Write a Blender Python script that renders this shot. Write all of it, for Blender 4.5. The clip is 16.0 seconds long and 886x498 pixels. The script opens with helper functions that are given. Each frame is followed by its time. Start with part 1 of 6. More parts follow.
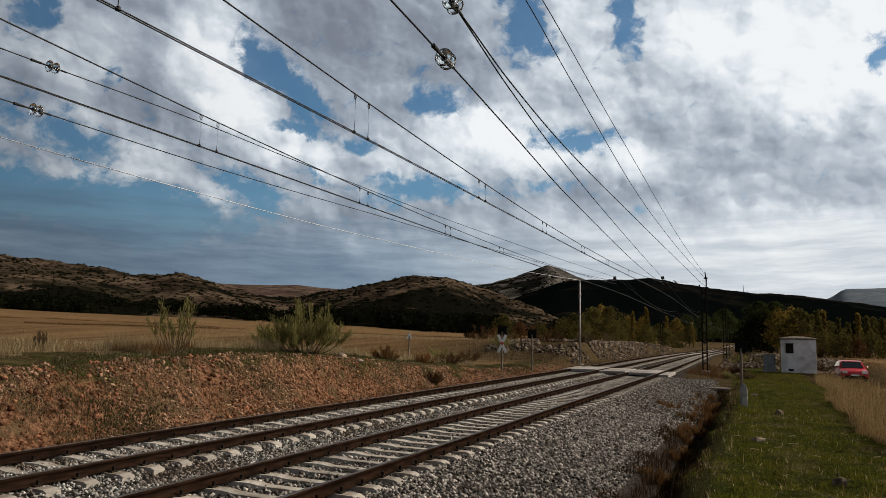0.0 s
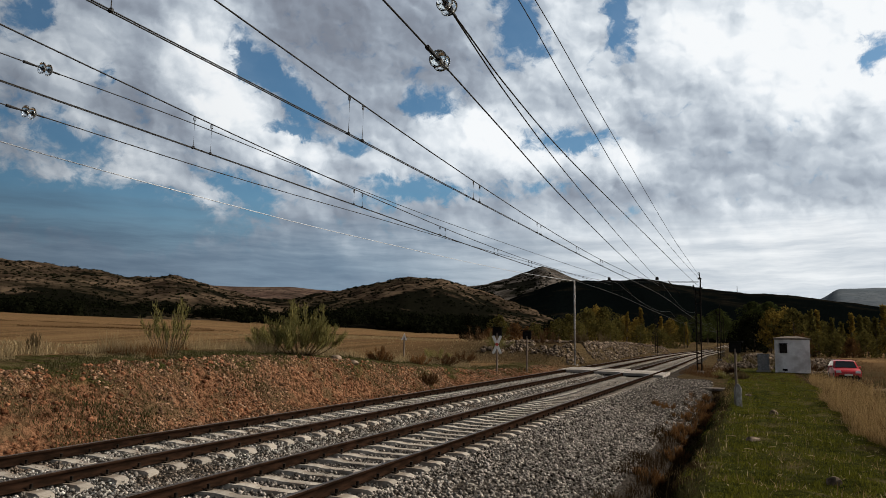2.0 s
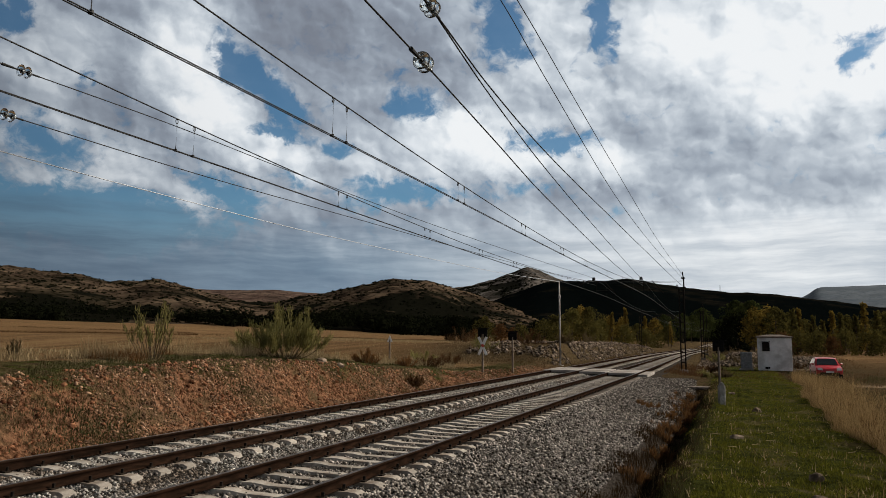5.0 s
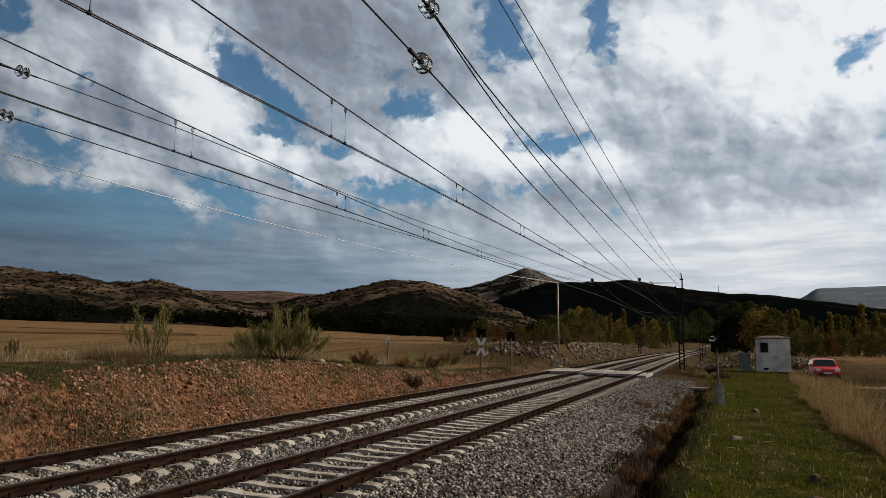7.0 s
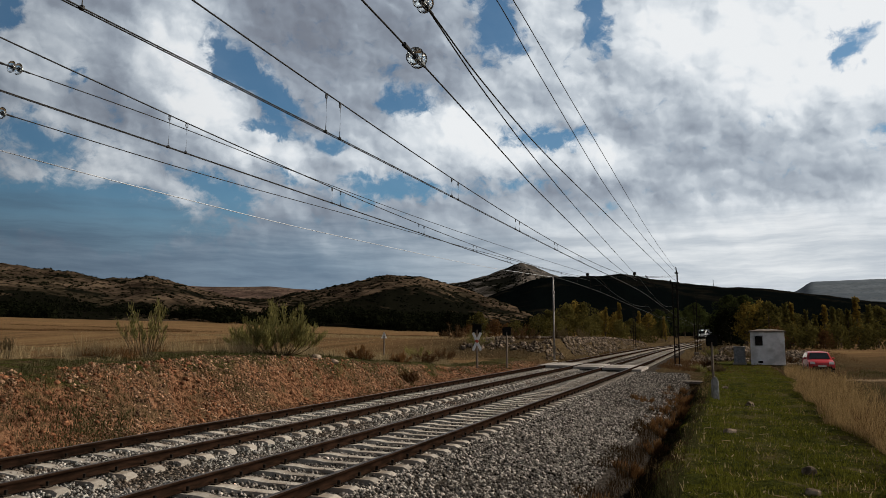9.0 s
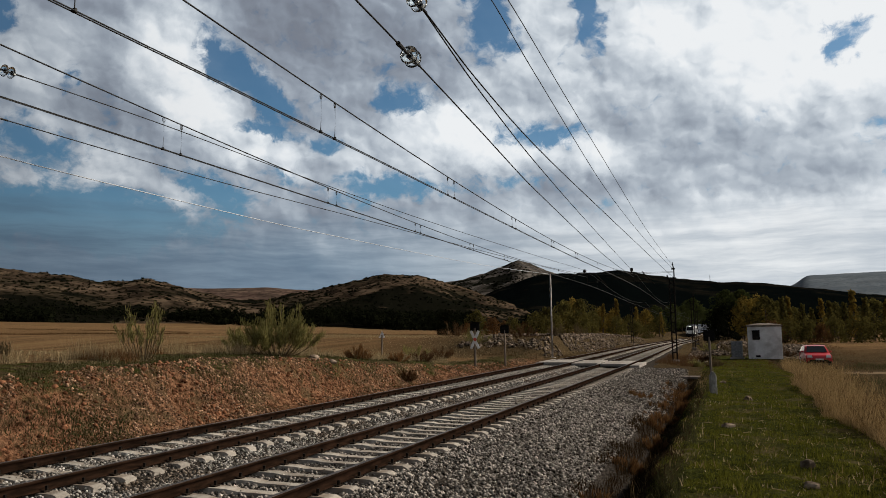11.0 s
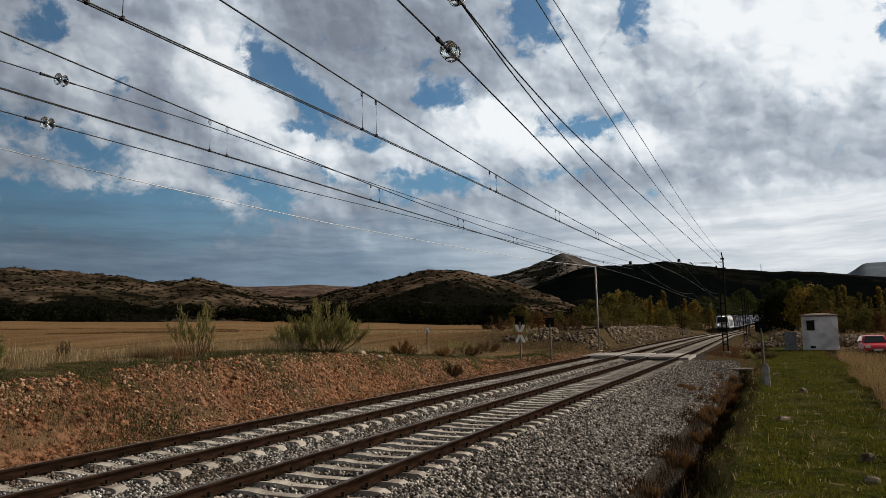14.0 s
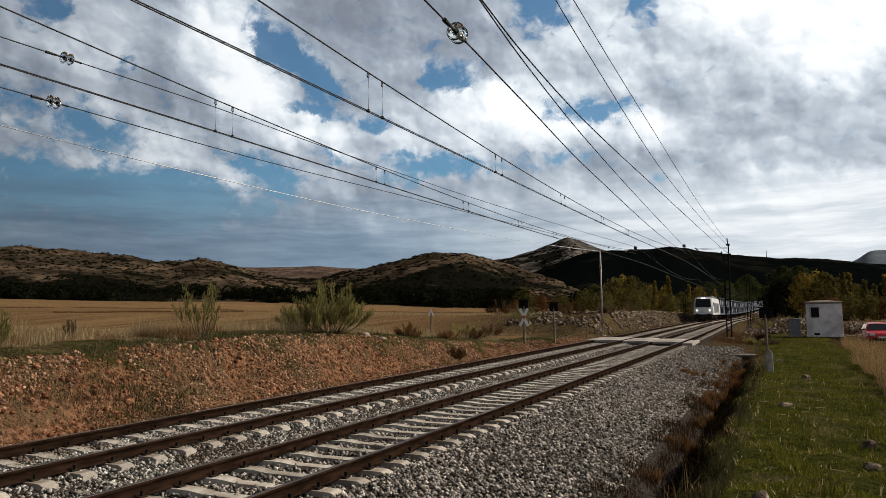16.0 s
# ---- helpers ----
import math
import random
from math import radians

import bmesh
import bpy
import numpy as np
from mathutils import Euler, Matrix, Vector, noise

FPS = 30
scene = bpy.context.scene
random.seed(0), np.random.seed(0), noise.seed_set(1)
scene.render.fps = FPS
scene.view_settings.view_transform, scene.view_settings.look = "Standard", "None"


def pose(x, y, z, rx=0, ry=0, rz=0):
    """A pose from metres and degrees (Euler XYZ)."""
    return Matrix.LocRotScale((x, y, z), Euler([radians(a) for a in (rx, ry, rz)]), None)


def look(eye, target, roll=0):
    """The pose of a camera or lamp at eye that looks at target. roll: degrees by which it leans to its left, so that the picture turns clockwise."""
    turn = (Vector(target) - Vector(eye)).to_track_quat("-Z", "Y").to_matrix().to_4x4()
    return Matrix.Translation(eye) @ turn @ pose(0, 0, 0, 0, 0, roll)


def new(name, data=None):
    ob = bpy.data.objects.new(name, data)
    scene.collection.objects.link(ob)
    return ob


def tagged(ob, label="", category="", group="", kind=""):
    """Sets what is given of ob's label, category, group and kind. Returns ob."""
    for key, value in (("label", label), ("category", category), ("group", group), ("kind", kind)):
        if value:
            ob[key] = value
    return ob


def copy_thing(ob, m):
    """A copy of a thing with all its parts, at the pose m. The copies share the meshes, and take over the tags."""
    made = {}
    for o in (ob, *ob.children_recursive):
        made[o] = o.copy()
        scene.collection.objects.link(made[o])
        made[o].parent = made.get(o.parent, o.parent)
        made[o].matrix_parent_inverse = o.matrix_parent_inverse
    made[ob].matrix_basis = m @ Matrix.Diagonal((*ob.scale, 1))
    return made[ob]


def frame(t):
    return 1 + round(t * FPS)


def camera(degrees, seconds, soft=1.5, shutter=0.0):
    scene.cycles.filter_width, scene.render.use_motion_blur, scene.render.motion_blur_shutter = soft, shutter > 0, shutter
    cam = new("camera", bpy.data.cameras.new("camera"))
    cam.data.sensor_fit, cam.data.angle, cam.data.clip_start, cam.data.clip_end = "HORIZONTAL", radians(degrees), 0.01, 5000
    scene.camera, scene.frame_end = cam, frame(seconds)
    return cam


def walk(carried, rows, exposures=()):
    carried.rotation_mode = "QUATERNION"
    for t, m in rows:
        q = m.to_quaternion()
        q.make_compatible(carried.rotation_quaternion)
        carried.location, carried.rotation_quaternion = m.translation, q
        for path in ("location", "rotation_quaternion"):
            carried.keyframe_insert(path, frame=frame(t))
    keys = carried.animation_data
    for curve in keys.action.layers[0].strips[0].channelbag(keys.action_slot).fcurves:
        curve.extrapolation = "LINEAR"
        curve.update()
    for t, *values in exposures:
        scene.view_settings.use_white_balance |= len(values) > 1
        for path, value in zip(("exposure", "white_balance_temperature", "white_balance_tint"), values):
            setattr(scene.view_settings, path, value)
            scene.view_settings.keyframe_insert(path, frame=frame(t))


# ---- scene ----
# The track runs along +y; z = 0 is the top of the near track's rails.
EYE = (0.0, 0.0, 2.06)
cam = camera(64.0, 16.0, soft=0.75)
# seconds, yaw to the left, pitch up, roll
TURNS = (
    (0.0, 23.887, 6.822, 1.204), (0.5, 23.413, 7.148, 1.584), (1.0, 23.434, 7.254, 1.928), (1.5, 23.307, 7.221, 1.282),
    (2.0, 23.455, 6.938, 0.977), (2.5, 23.289, 6.677, 0.859), (3.0, 22.823, 6.703, 0.616), (3.5, 22.870, 6.779, 0.596),
    (4.0, 22.493, 6.862, 0.501), (6.5, 22.160, 7.290, 0.445), (7.0, 22.121, 7.153, 0.440), (7.5, 21.954, 7.211, 0.313),
    (8.0, 21.853, 7.144, 0.309), (8.5, 21.807, 7.011, 0.275), (9.0, 21.749, 6.752, 0.150), (9.2, 21.90, 6.60, 0.0), (11.3, 21.50, 6.62, -0.72), (11.5, 21.704, 6.355, -0.874),
    (12.0, 22.182, 6.496, -0.878), (12.5, 22.577, 6.406, -0.690), (13.0, 23.249, 6.560, -0.660), (13.5, 23.867, 6.548, -1.004),
    (14.0, 25.011, 6.272, -1.356), (14.5, 25.705, 5.982, -1.036), (15.0, 25.456, 5.423, -0.729), (15.5, 25.813, 5.046, -0.696),
    (16.0, 25.421, 4.901, -0.705))


def aim(yaw, pitch, roll):
    a, p = radians(yaw), radians(pitch)
    ahead = Vector((-math.sin(a) * math.cos(p), math.cos(a) * math.cos(p), math.sin(p)))
    return look(EYE, Vector(EYE) + ahead * 10, roll)


walk(cam, [(t, aim(y, p, r)) for t, y, p, r in TURNS],
     exposures=((0.0, -0.03), (2.0, 0.04), (4.0, -0.02), (7.0, -0.10), (9.0, -0.11), (12.0, -0.08), (13.2, -0.06), (14.5, 0.04), (16.0, 0.17)))


# ---- sky and sun ----
SUN_AZ, SUN_EL = 57.0, 33.0          # degrees to the right of +y, and up
GLARE_AZ = 46.0                      # centre of the sky that is left undimmed


def way(az, el):
    a, e = radians(az), radians(el)
    return Vector((math.sin(a) * math.cos(e), math.cos(a) * math.cos(e), math.sin(e)))


class Nodes:
    """A short hand for node trees."""

    def __init__(self, tree):
        self.tree = tree
        tree.nodes.clear()

    def add(self, kind, _out=0, **values):
        node = self.tree.nodes.new(kind)
        for key, value in values.items():
            if key.startswith("i_"):
                slot = key[2:]
                slot = int(slot) if slot.isdigit() else slot.replace("_", " ")
                if isinstance(value, bpy.types.NodeSocket):
                    self.tree.links.new(value, node.inputs[slot])
                else:
                    node.inputs[slot].default_value = value
            else:
                setattr(node, key, value)
        return node

    def math(self, op, a, b=0.0, c=0.0, clamp=False):
        return self.add("ShaderNodeMath", operation=op, use_clamp=clamp, i_0=a, i_1=b, i_2=c).outputs[0]

    def vec(self, op, a, b=(0, 0, 0)):
        node = self.add("ShaderNodeVectorMath", operation=op, i_0=a)
        slot = node.inputs[3] if op == "SCALE" else node.inputs[1]
        if isinstance(b, bpy.types.NodeSocket):
            self.tree.links.new(b, slot)
        else:
            slot.default_value = b
        return node.outputs[1] if op in ("DOT_PRODUCT", "LENGTH", "DISTANCE") else node.outputs[0]

    def smooth(self, value, a, b, to0=0.0, to1=1.0):
        return self.add("ShaderNodeMapRange", interpolation_type="SMOOTHSTEP", i_Value=value, i_From_Min=a, i_From_Max=b,
                        i_To_Min=to0, i_To_Max=to1).outputs[0]

    def mix(self, f, a, b, blend="MIX"):
        node = self.add("ShaderNodeMix", data_type="RGBA", blend_type=blend, clamp_factor=True)
        for slot, value in ((0, f), (6, a), (7, b)):
            if isinstance(value, bpy.types.NodeSocket):
                self.tree.links.new(value, node.inputs[slot])
            else:
                node.inputs[slot].default_value = value if slot == 0 else (*value, 1.0)[:4]
        return node.outputs[2]

    def noise(self, vector, scale, detail=4.0, rough=0.55, distortion=0.0, out=0):
        node = self.add("ShaderNodeTexNoise", i_Scale=scale, i_Detail=detail, i_Roughness=rough, i_Distortion=distortion)
        if vector is not None:
            self.tree.links.new(vector, node.inputs["Vector"])
        return node.outputs[out]


# the cloud field: azimuth, elevation, half width, half height, slant, weight
GAPS_WEST = ((-55.2, 21.6, 1.7, 1.6, 0, 0.90), (-49.6, 18.2, 0.8, 1.1, 0, 0.80), (-40.1, 21.6, 2.7, 1.6, -50, 1.00), (-37.3, 19.3, 3.6, 1.5, -25, 0.95), (-35.9, 15.6, 3.4, 1.0, -5, 0.95), (-34.7, 12.7, 2.3, 0.7, -10, 0.60),
             (-52.5, 8.8, 7.4, 2.7, 0, 1.00), (-44.6, 8.1, 7.1, 1.9, 0, 0.70), (-51.7, 13.6, 5.9, 1.7, -10, 0.80), (-39.8, 11.0, 3.1, 1.5, -20, 0.80), (-31.1, 15.0, 1.4, 1.3, 0, 0.50), (-33.5, 17.7, 2.8, 1.1, 0, 0.55))
GAPS_EAST = ((-24.4, 18.2, 2.3, 1.6, 0, 0.90), (-26.0, 11.7, 5.1, 1.2, 5, 0.75), (-17.3, 24.4, 2.0, 3.2, 20, 1.00), (-8.9, 24.0, 1.2, 2.9, 0, 0.90), (-13.7, 15.4, 4.4, 1.4, -8, 1.00), (8.9, 19.8, 1.7, 2.1, 0, 1.2),
             (10.8, 20.5, 1.2, 1.8, 0, 0.50), (-15.4, 12.1, 3.2, 0.9, 0, 0.35), (-8.2, 9.9, 2.7, 0.6, 0, 0.30), (-20.0, 17.8, 1.9, 0.7, 0, 0.50))
HEADS_WEST = ((-42.4, 21.3, 3.3, 3.5, -20, 0.90), (-40.3, 18.0, 2.2, 2.1, 0, 0.70), (-46.2, 22.2, 4.7, 2.4, 0, 0.50), (-50.9, 17.9, 2.0, 3.1, 0, 0.60), (-53.5, 19.3, 3.5, 1.5, 0, 0.40), (-39.2, 15.6, 3.1, 1.5, -15, 0.80),
              (-36.2, 14.1, 2.1, 1.3, 0, 0.90), (-33.4, 13.8, 1.2, 1.2, 0, 0.70), (-47.0, 12.7, 2.2, 1.4, 0, 0.95), (-42.7, 10.8, 2.6, 0.8, -15, 0.70), (-52.3, 10.9, 2.3, 1.0, 0, 0.55), (-44.0, 19.3, 3.0, 2.4, 0, 0.40))
HEADS_EAST = ((-19.0, 15.9, 4.9, 1.9, -5, 0.90), (-21.4, 16.9, 1.9, 1.3, 0, 0.50), (-12.1, 13.8, 4.4, 1.2, -5, 0.70), (-10.2, 18.5, 1.8, 1.0, 0, 0.60), (-9.4, 13.5, 2.7, 1.1, 0, 0.40), (2.8, 22.0, 8.0, 3.9, 0, 0.80), (7.5, 17.8, 5.2, 2.1, 0, 0.70),
              (10.4, 21.7, 3.5, 2.2, 0, 0.60), (0.0, 6.7, 16.0, 2.3, 0, 0.50), (7.2, 7.9, 7.1, 1.7, 0, 0.40), (-27.0, 14.6, 4.2, 1.8, 0, 0.35), (-3.4, 22.1, 3.6, 2.5, 0, 0.30), (-15.2, 21.8, 2.8, 3.0, 0, 0.30))
GREYS = ((-29.9, 23.4, 9.4, 4.3, 0, 0.90), (-36.4, 24.8, 6.0, 2.1, 0, 0.60), (-25.9, 20.8, 4.2, 2.0, 0, 0.50), (-46.9, 18.5, 3.4, 2.4, 0, 0.50), (-48.2, 23.2, 3.4, 1.5, 0, 0.50), (-45.4, 16.0, 3.0, 1.6, 0, 0.35), (-6.3, 16.5, 5.4, 3.4, 0, 0.50),
         (-3.5, 10.9, 12.2, 1.9, 0, 0.40), (-14.5, 11.4, 6.9, 1.8, 0, 0.50), (-30.6, 9.6, 9.1, 1.4, 0, 0.40), (0.4, 15.1, 5.1, 2.1, 0, 0.30), (-9.2, 21.4, 3.2, 2.6, 0, 0.25), (5.2, 11.7, 6.1, 1.6, 0, 0.30), (-29.8, 16.8, 3.2, 1.3, 0, 0.30))

world = bpy.data.worlds.new("sky")
scene.world = world
world.use_nodes = True
n = Nodes(world.node_tree)
d = n.add("ShaderNodeTexCoord").outputs["Generated"]
split = n.add("ShaderNodeSeparateXYZ", i_0=d)
az_deg = n.math("DEGREES", n.math("ARCTAN2", split.outputs[0], split.outputs[1]))
el_deg = n.math("DEGREES", n.math("ARCSINE", split.outputs[2]))
chart = n.add("ShaderNodeCombineXYZ", i_0=az_deg, i_1=el_deg).outputs[0]


def stir(vector, scale, amount, detail):
    """A chart pulled about by noise: cell size in degrees, pull in degrees."""
    pull = n.vec("SUBTRACT", n.noise(vector, 1.0 / scale, detail, 0.6, out=1), (0.5, 0.5, 0.5))
    return n.vec("ADD", vector, n.vec("MULTIPLY", pull, (amount, amount * 0.8, 0.0)))


bent = stir(stir(stir(chart, 4.0, 3.4, 2.0), 1.1, 2.0, 5.0), 0.35, 0.55, 4.0)


def blobs(spread, *lists):
    total = 0.0
    for az, el, wide, high, slant, weight in sum(lists, ()):
        local = n.add("ShaderNodeMapping", vector_type="TEXTURE", i_Vector=bent, i_Location=(az, el, 0), i_Rotation=(0, 0, radians(slant)), i_Scale=(wide * spread, high * spread, 1)).outputs[0]
        near = n.add("ShaderNodeTexGradient", gradient_type="SPHERICAL", i_Vector=local).outputs["Fac"]
        total = n.math("MULTIPLY_ADD", near, 1.5 * weight, total)
    return total


# billows lit from the sun's side: the same heap taken twice, a little apart
SUNWARD = Vector((0.80, 0.60, 0.0))


def heap(vector, scale, detail, rough=0.5):
    return n.noise(n.vec("MULTIPLY", vector, (1.0 / scale, 1.25 / scale, 1.0)), 1.0, detail, rough, 0.25)


def puff(vector, scale, detail=2.0):
    """Rounded heads with creases between them."""
    at = n.vec("MULTIPLY", vector, (1.0 / scale, 1.3 / scale, 1.0))
    node = n.add("ShaderNodeTexVoronoi", feature="SMOOTH_F1", normalize=True, i_Scale=1.0, i_Detail=detail, i_Roughness=0.5, i_Smoothness=0.6, i_Vector=at)
    return n.math("SUBTRACT", 1.0, node.outputs["Distance"])


def relief(shape, vector, scale, detail, apart):
    return n.math("SUBTRACT", shape(vector, scale, detail), shape(n.vec("ADD", vector, SUNWARD * apart), scale, detail))


folded = stir(stir(chart, 3.0, 1.6, 3.0), 0.9, 0.7, 4.0)
coarse, middle_r, small_r = relief(heap, folded, 7.0, 2.0, 1.6), relief(puff, folded, 3.4, 1.0, 0.7), relief(puff, folded, 1.5, 1.0, 0.3)
cells = heap(folded, 5.0, 7.0, 0.6)
wisps = heap(folded, 1.5, 6.0, 0.62)
grain = puff(folded, 1.7, 2.0)
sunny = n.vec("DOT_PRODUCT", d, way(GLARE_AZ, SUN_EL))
heads, gaps, greys = blobs(1.75, HEADS_WEST, HEADS_EAST), blobs(1.45, GAPS_WEST, GAPS_EAST), blobs(1.75, GREYS)
# cloud or blue
open_sky = n.math("SUBTRACT", gaps, n.math("MULTIPLY", heads, 0.55))
open_sky = n.math("MULTIPLY_ADD", n.math("SUBTRACT", cells, 0.5), -1.3, open_sky)
open_sky = n.math("MULTIPLY_ADD", n.math("SUBTRACT", grain, 0.72), -0.9, open_sky)
open_sky = n.math("MULTIPLY_ADD", n.math("SUBTRACT", wisps, 0.5), -1.6, open_sky)
cloud = n.smooth(open_sky, 0.12, 0.78, 1.0, 0.06)
# light and shade within the cloud
tone = n.smooth(az_deg, -50.0, 4.0, 0.42, 0.67)
tone = n.math("MULTIPLY_ADD", heads, 0.30, tone)
tone = n.math("MULTIPLY_ADD", greys, -0.215, tone)
tone = n.math("MULTIPLY_ADD", coarse, 0.9, tone)
tone = n.math("MULTIPLY_ADD", middle_r, 0.85, tone)
tone = n.math("MULTIPLY_ADD", small_r, 0.62, tone)
tone = n.math("MULTIPLY_ADD", n.math("SUBTRACT", cells, 0.5), 0.45, tone)
tone = n.math("MULTIPLY_ADD", n.math("SUBTRACT", wisps, 0.5), 0.20, tone)
ramp = n.add("ShaderNodeValToRGB", i_0=tone)
ramp.color_ramp.interpolation = "B_SPLINE"
stops = ramp.color_ramp.elements
stops[0].position, stops[0].color = 0.10, (0.20, 0.225, 0.275, 1)
stops[1].position, stops[1].color = 1.0, (0.92, 0.94, 0.955, 1)
mid = stops.new(0.36)
mid.color = (0.295, 0.342, 0.412, 1)
mid = stops.new(0.62)
mid.color = (0.50, 0.562, 0.63, 1)
mid = stops.new(0.86)
mid.color = (0.81, 0.86, 0.905, 1)
air = n.add("ShaderNodeTexSky", sky_type="NISHITA", sun_disc=False, sun_elevation=radians(SUN_EL), sun_rotation=radians(SUN_AZ), air_density=1.0,
            dust_density=0.6, ozone_density=1.6)
blue = n.mix(1.0, n.mix(1.0, air.outputs[0], (0.095, 0.095, 0.095), "MULTIPLY"), (0.50, 0.79, 0.89), "MULTIPLY")
# a thin layered veil low down
veil = n.mix(n.smooth(az_deg, -34.0, 2.0), (0.185, 0.265, 0.35), (0.72, 0.76, 0.79))
bars = n.noise(n.vec("MULTIPLY", stir(chart, 6.0, 1.2, 3.0), (0.07, 0.62, 1.0)), 1.0, 6.0, 0.6)
veil = n.mix(1.0, veil, n.mix(n.smooth(bars, 0.32, 0.70), (0.70, 0.74, 0.79), (1.24, 1.21, 1.18)), "MULTIPLY")
low = n.smooth(n.math("MULTIPLY_ADD", n.math("SUBTRACT", bars, 0.5), 7.0, el_deg), 5.0, 11.5, 0.92, 0.0)
sky = n.mix(low, n.mix(cloud, blue, ramp.outputs[0]), veil)
# away from the sun and overhead, unseen sky is dimmed to cut fill light
sky = n.mix(1.0, sky, n.mix(n.smooth(sunny, -0.5, 0.35), (0.23, 0.235, 0.25), (1.0, 1.0, 1.0)), "MULTIPLY")
sky = n.mix(1.0, sky, n.mix(n.smooth(split.outputs[2], 0.50, 0.72), (1.0, 1.0, 1.0), (0.13, 0.135, 0.15)), "MULTIPLY")
back = n.add("ShaderNodeBackground", i_0=sky, i_1=1.0)
n.add("ShaderNodeOutputWorld", i_0=back.outputs[0])

sun = new("sun", bpy.data.lights.new("sun", "SUN"))
sun.data.energy, sun.data.angle, sun.data.color = 4.6, radians(1.0), (1.0, 0.905, 0.77)
sun.matrix_world = look(way(SUN_AZ, SUN_EL) * 100, (0, 0, 0))


# ---- materials ----
def material(name, low, high, scale=4.0, rough=0.9, metal=0.0, bump=0.0, bump_scale=30.0, grime=None, grime_scale=0.8, island=0.0, detail=5.0,
             stretch=(1, 1, 1), piece=0.0, glow=None, alpha=None, spec=0.3, band=(0.35, 0.68), ior=1.5):
    """low to high by a grain; grime: a second colour in larger patches; island/piece: spread from piece to piece."""
    m = bpy.data.materials.new(name)
    m.use_nodes = True
    k = Nodes(m.node_tree)
    place = k.add("ShaderNodeTexCoord").outputs["Object"]
    if stretch != (1, 1, 1):
        place = k.vec("MULTIPLY", place, stretch)
    grain = k.smooth(k.noise(place, scale, detail, 0.6), *band)
    col = k.mix(grain, low, high)
    if grime:
        col = k.mix(k.smooth(k.noise(place, grime_scale, 4.0, 0.6), 0.44, 0.64, 0.0, 0.85), col, grime)
    if island:
        r = k.add("ShaderNodeNewGeometry").outputs["Random Per Island"]
        f = k.math("MULTIPLY_ADD", r, 2 * island, 1 - island)
        col = k.mix(1.0, col, k.add("ShaderNodeCombineColor", i_0=f, i_1=f, i_2=f).outputs[0], "MULTIPLY")
    if piece:
        r = k.add("ShaderNodeObjectInfo").outputs["Random"]
        f = k.math("MULTIPLY_ADD", r, 2 * piece, 1 - piece)
        col = k.mix(1.0, col, k.add("ShaderNodeCombineColor", i_0=f, i_1=f, i_2=f).outputs[0], "MULTIPLY")
    shader = k.add("ShaderNodeBsdfPrincipled", i_Base_Color=col, i_Roughness=rough, i_Metallic=metal, i_IOR=ior)
    shader.inputs["Specular IOR Level"].default_value = spec
    if bump:
        b = k.add("ShaderNodeBump", i_Strength=1.0, i_Distance=bump, i_Height=k.noise(place, bump_scale, 6.0, 0.65))
        k.tree.links.new(b.outputs[0], shader.inputs["Normal"])
    if glow:
        shader.inputs["Emission Color"].default_value = (*glow[:3], 1)
        shader.inputs["Emission Strength"].default_value = glow[3]
    if alpha:
        shader.inputs["Transmission Weight"].default_value = alpha
    k.add("ShaderNodeOutputMaterial", i_0=shader.outputs[0])
    return m


ballast_m = material("crushed_stone", (0.15, 0.137, 0.12), (0.53, 0.50, 0.455), 9.0, 0.85, bump=0.03, bump_scale=22, island=0.7, grime=(0.15, 0.11, 0.08), spec=0.0)
ballast_old_m = material("old_crushed_stone", (0.045, 0.038, 0.032), (0.46, 0.41, 0.36), 9.0, 0.9, bump=0.03, bump_scale=22, island=0.75, spec=0.0)
# bed kept near black: it carries the shade in gaps between the stones
bed_m = material("ballast_bed_gap_shade", (0.022, 0.018, 0.015), (0.075, 0.064, 0.054), 14.0, 0.95, bump=0.05, bump_scale=18, spec=0.0)
rail_m = material("rusty_rail_steel", (0.010, 0.006, 0.004), (0.026, 0.014, 0.009), 14.0, 0.8, 0.0, stretch=(1, 0.2, 1), bump=0.002, spec=0.0)
head_m = material("worn_rail_head", (0.045, 0.034, 0.028), (0.10, 0.078, 0.066), 10.0, 0.5, 0.6, stretch=(1, 0.1, 1))
sleeper_m = material("sleeper_concrete", (0.33, 0.295, 0.25), (0.52, 0.47, 0.41), 6.0, 0.85, bump=0.006, bump_scale=50, grime=(0.22, 0.17, 0.13), grime_scale=1.6, piece=0.22, spec=0.0)
clip_m = material("dark_fastening", (0.015, 0.012, 0.010), (0.04, 0.03, 0.022), 20.0, 0.7, 0.4, spec=0.0)
slab_m = material("crossing_concrete", (0.30, 0.27, 0.245), (0.52, 0.475, 0.43), 3.0, 0.85, bump=0.006, bump_scale=30, grime=(0.25, 0.22, 0.19), piece=0.12, spec=0.0)
plaster_m = material("whitewashed_plaster", (0.70, 0.69, 0.68), (0.84, 0.83, 0.82), 2.0, 0.9, bump=0.01, bump_scale=12, grime=(0.48, 0.46, 0.44), grime_scale=0.7, spec=0.0)
roof_m = material("weathered_roof_slab", (0.12, 0.10, 0.085), (0.25, 0.21, 0.18), 4.0, 0.9, bump=0.01, spec=0.0)
grey_metal_m = material("galvanised_grey", (0.20, 0.20, 0.20), (0.34, 0.34, 0.34), 6.0, 0.55, 0.5)
pole_m = material("pale_pole_paint", (0.30, 0.28, 0.27), (0.46, 0.43, 0.41), 5.0, 0.6, 0.3, grime=(0.2, 0.15, 0.12), grime_scale=2.0)
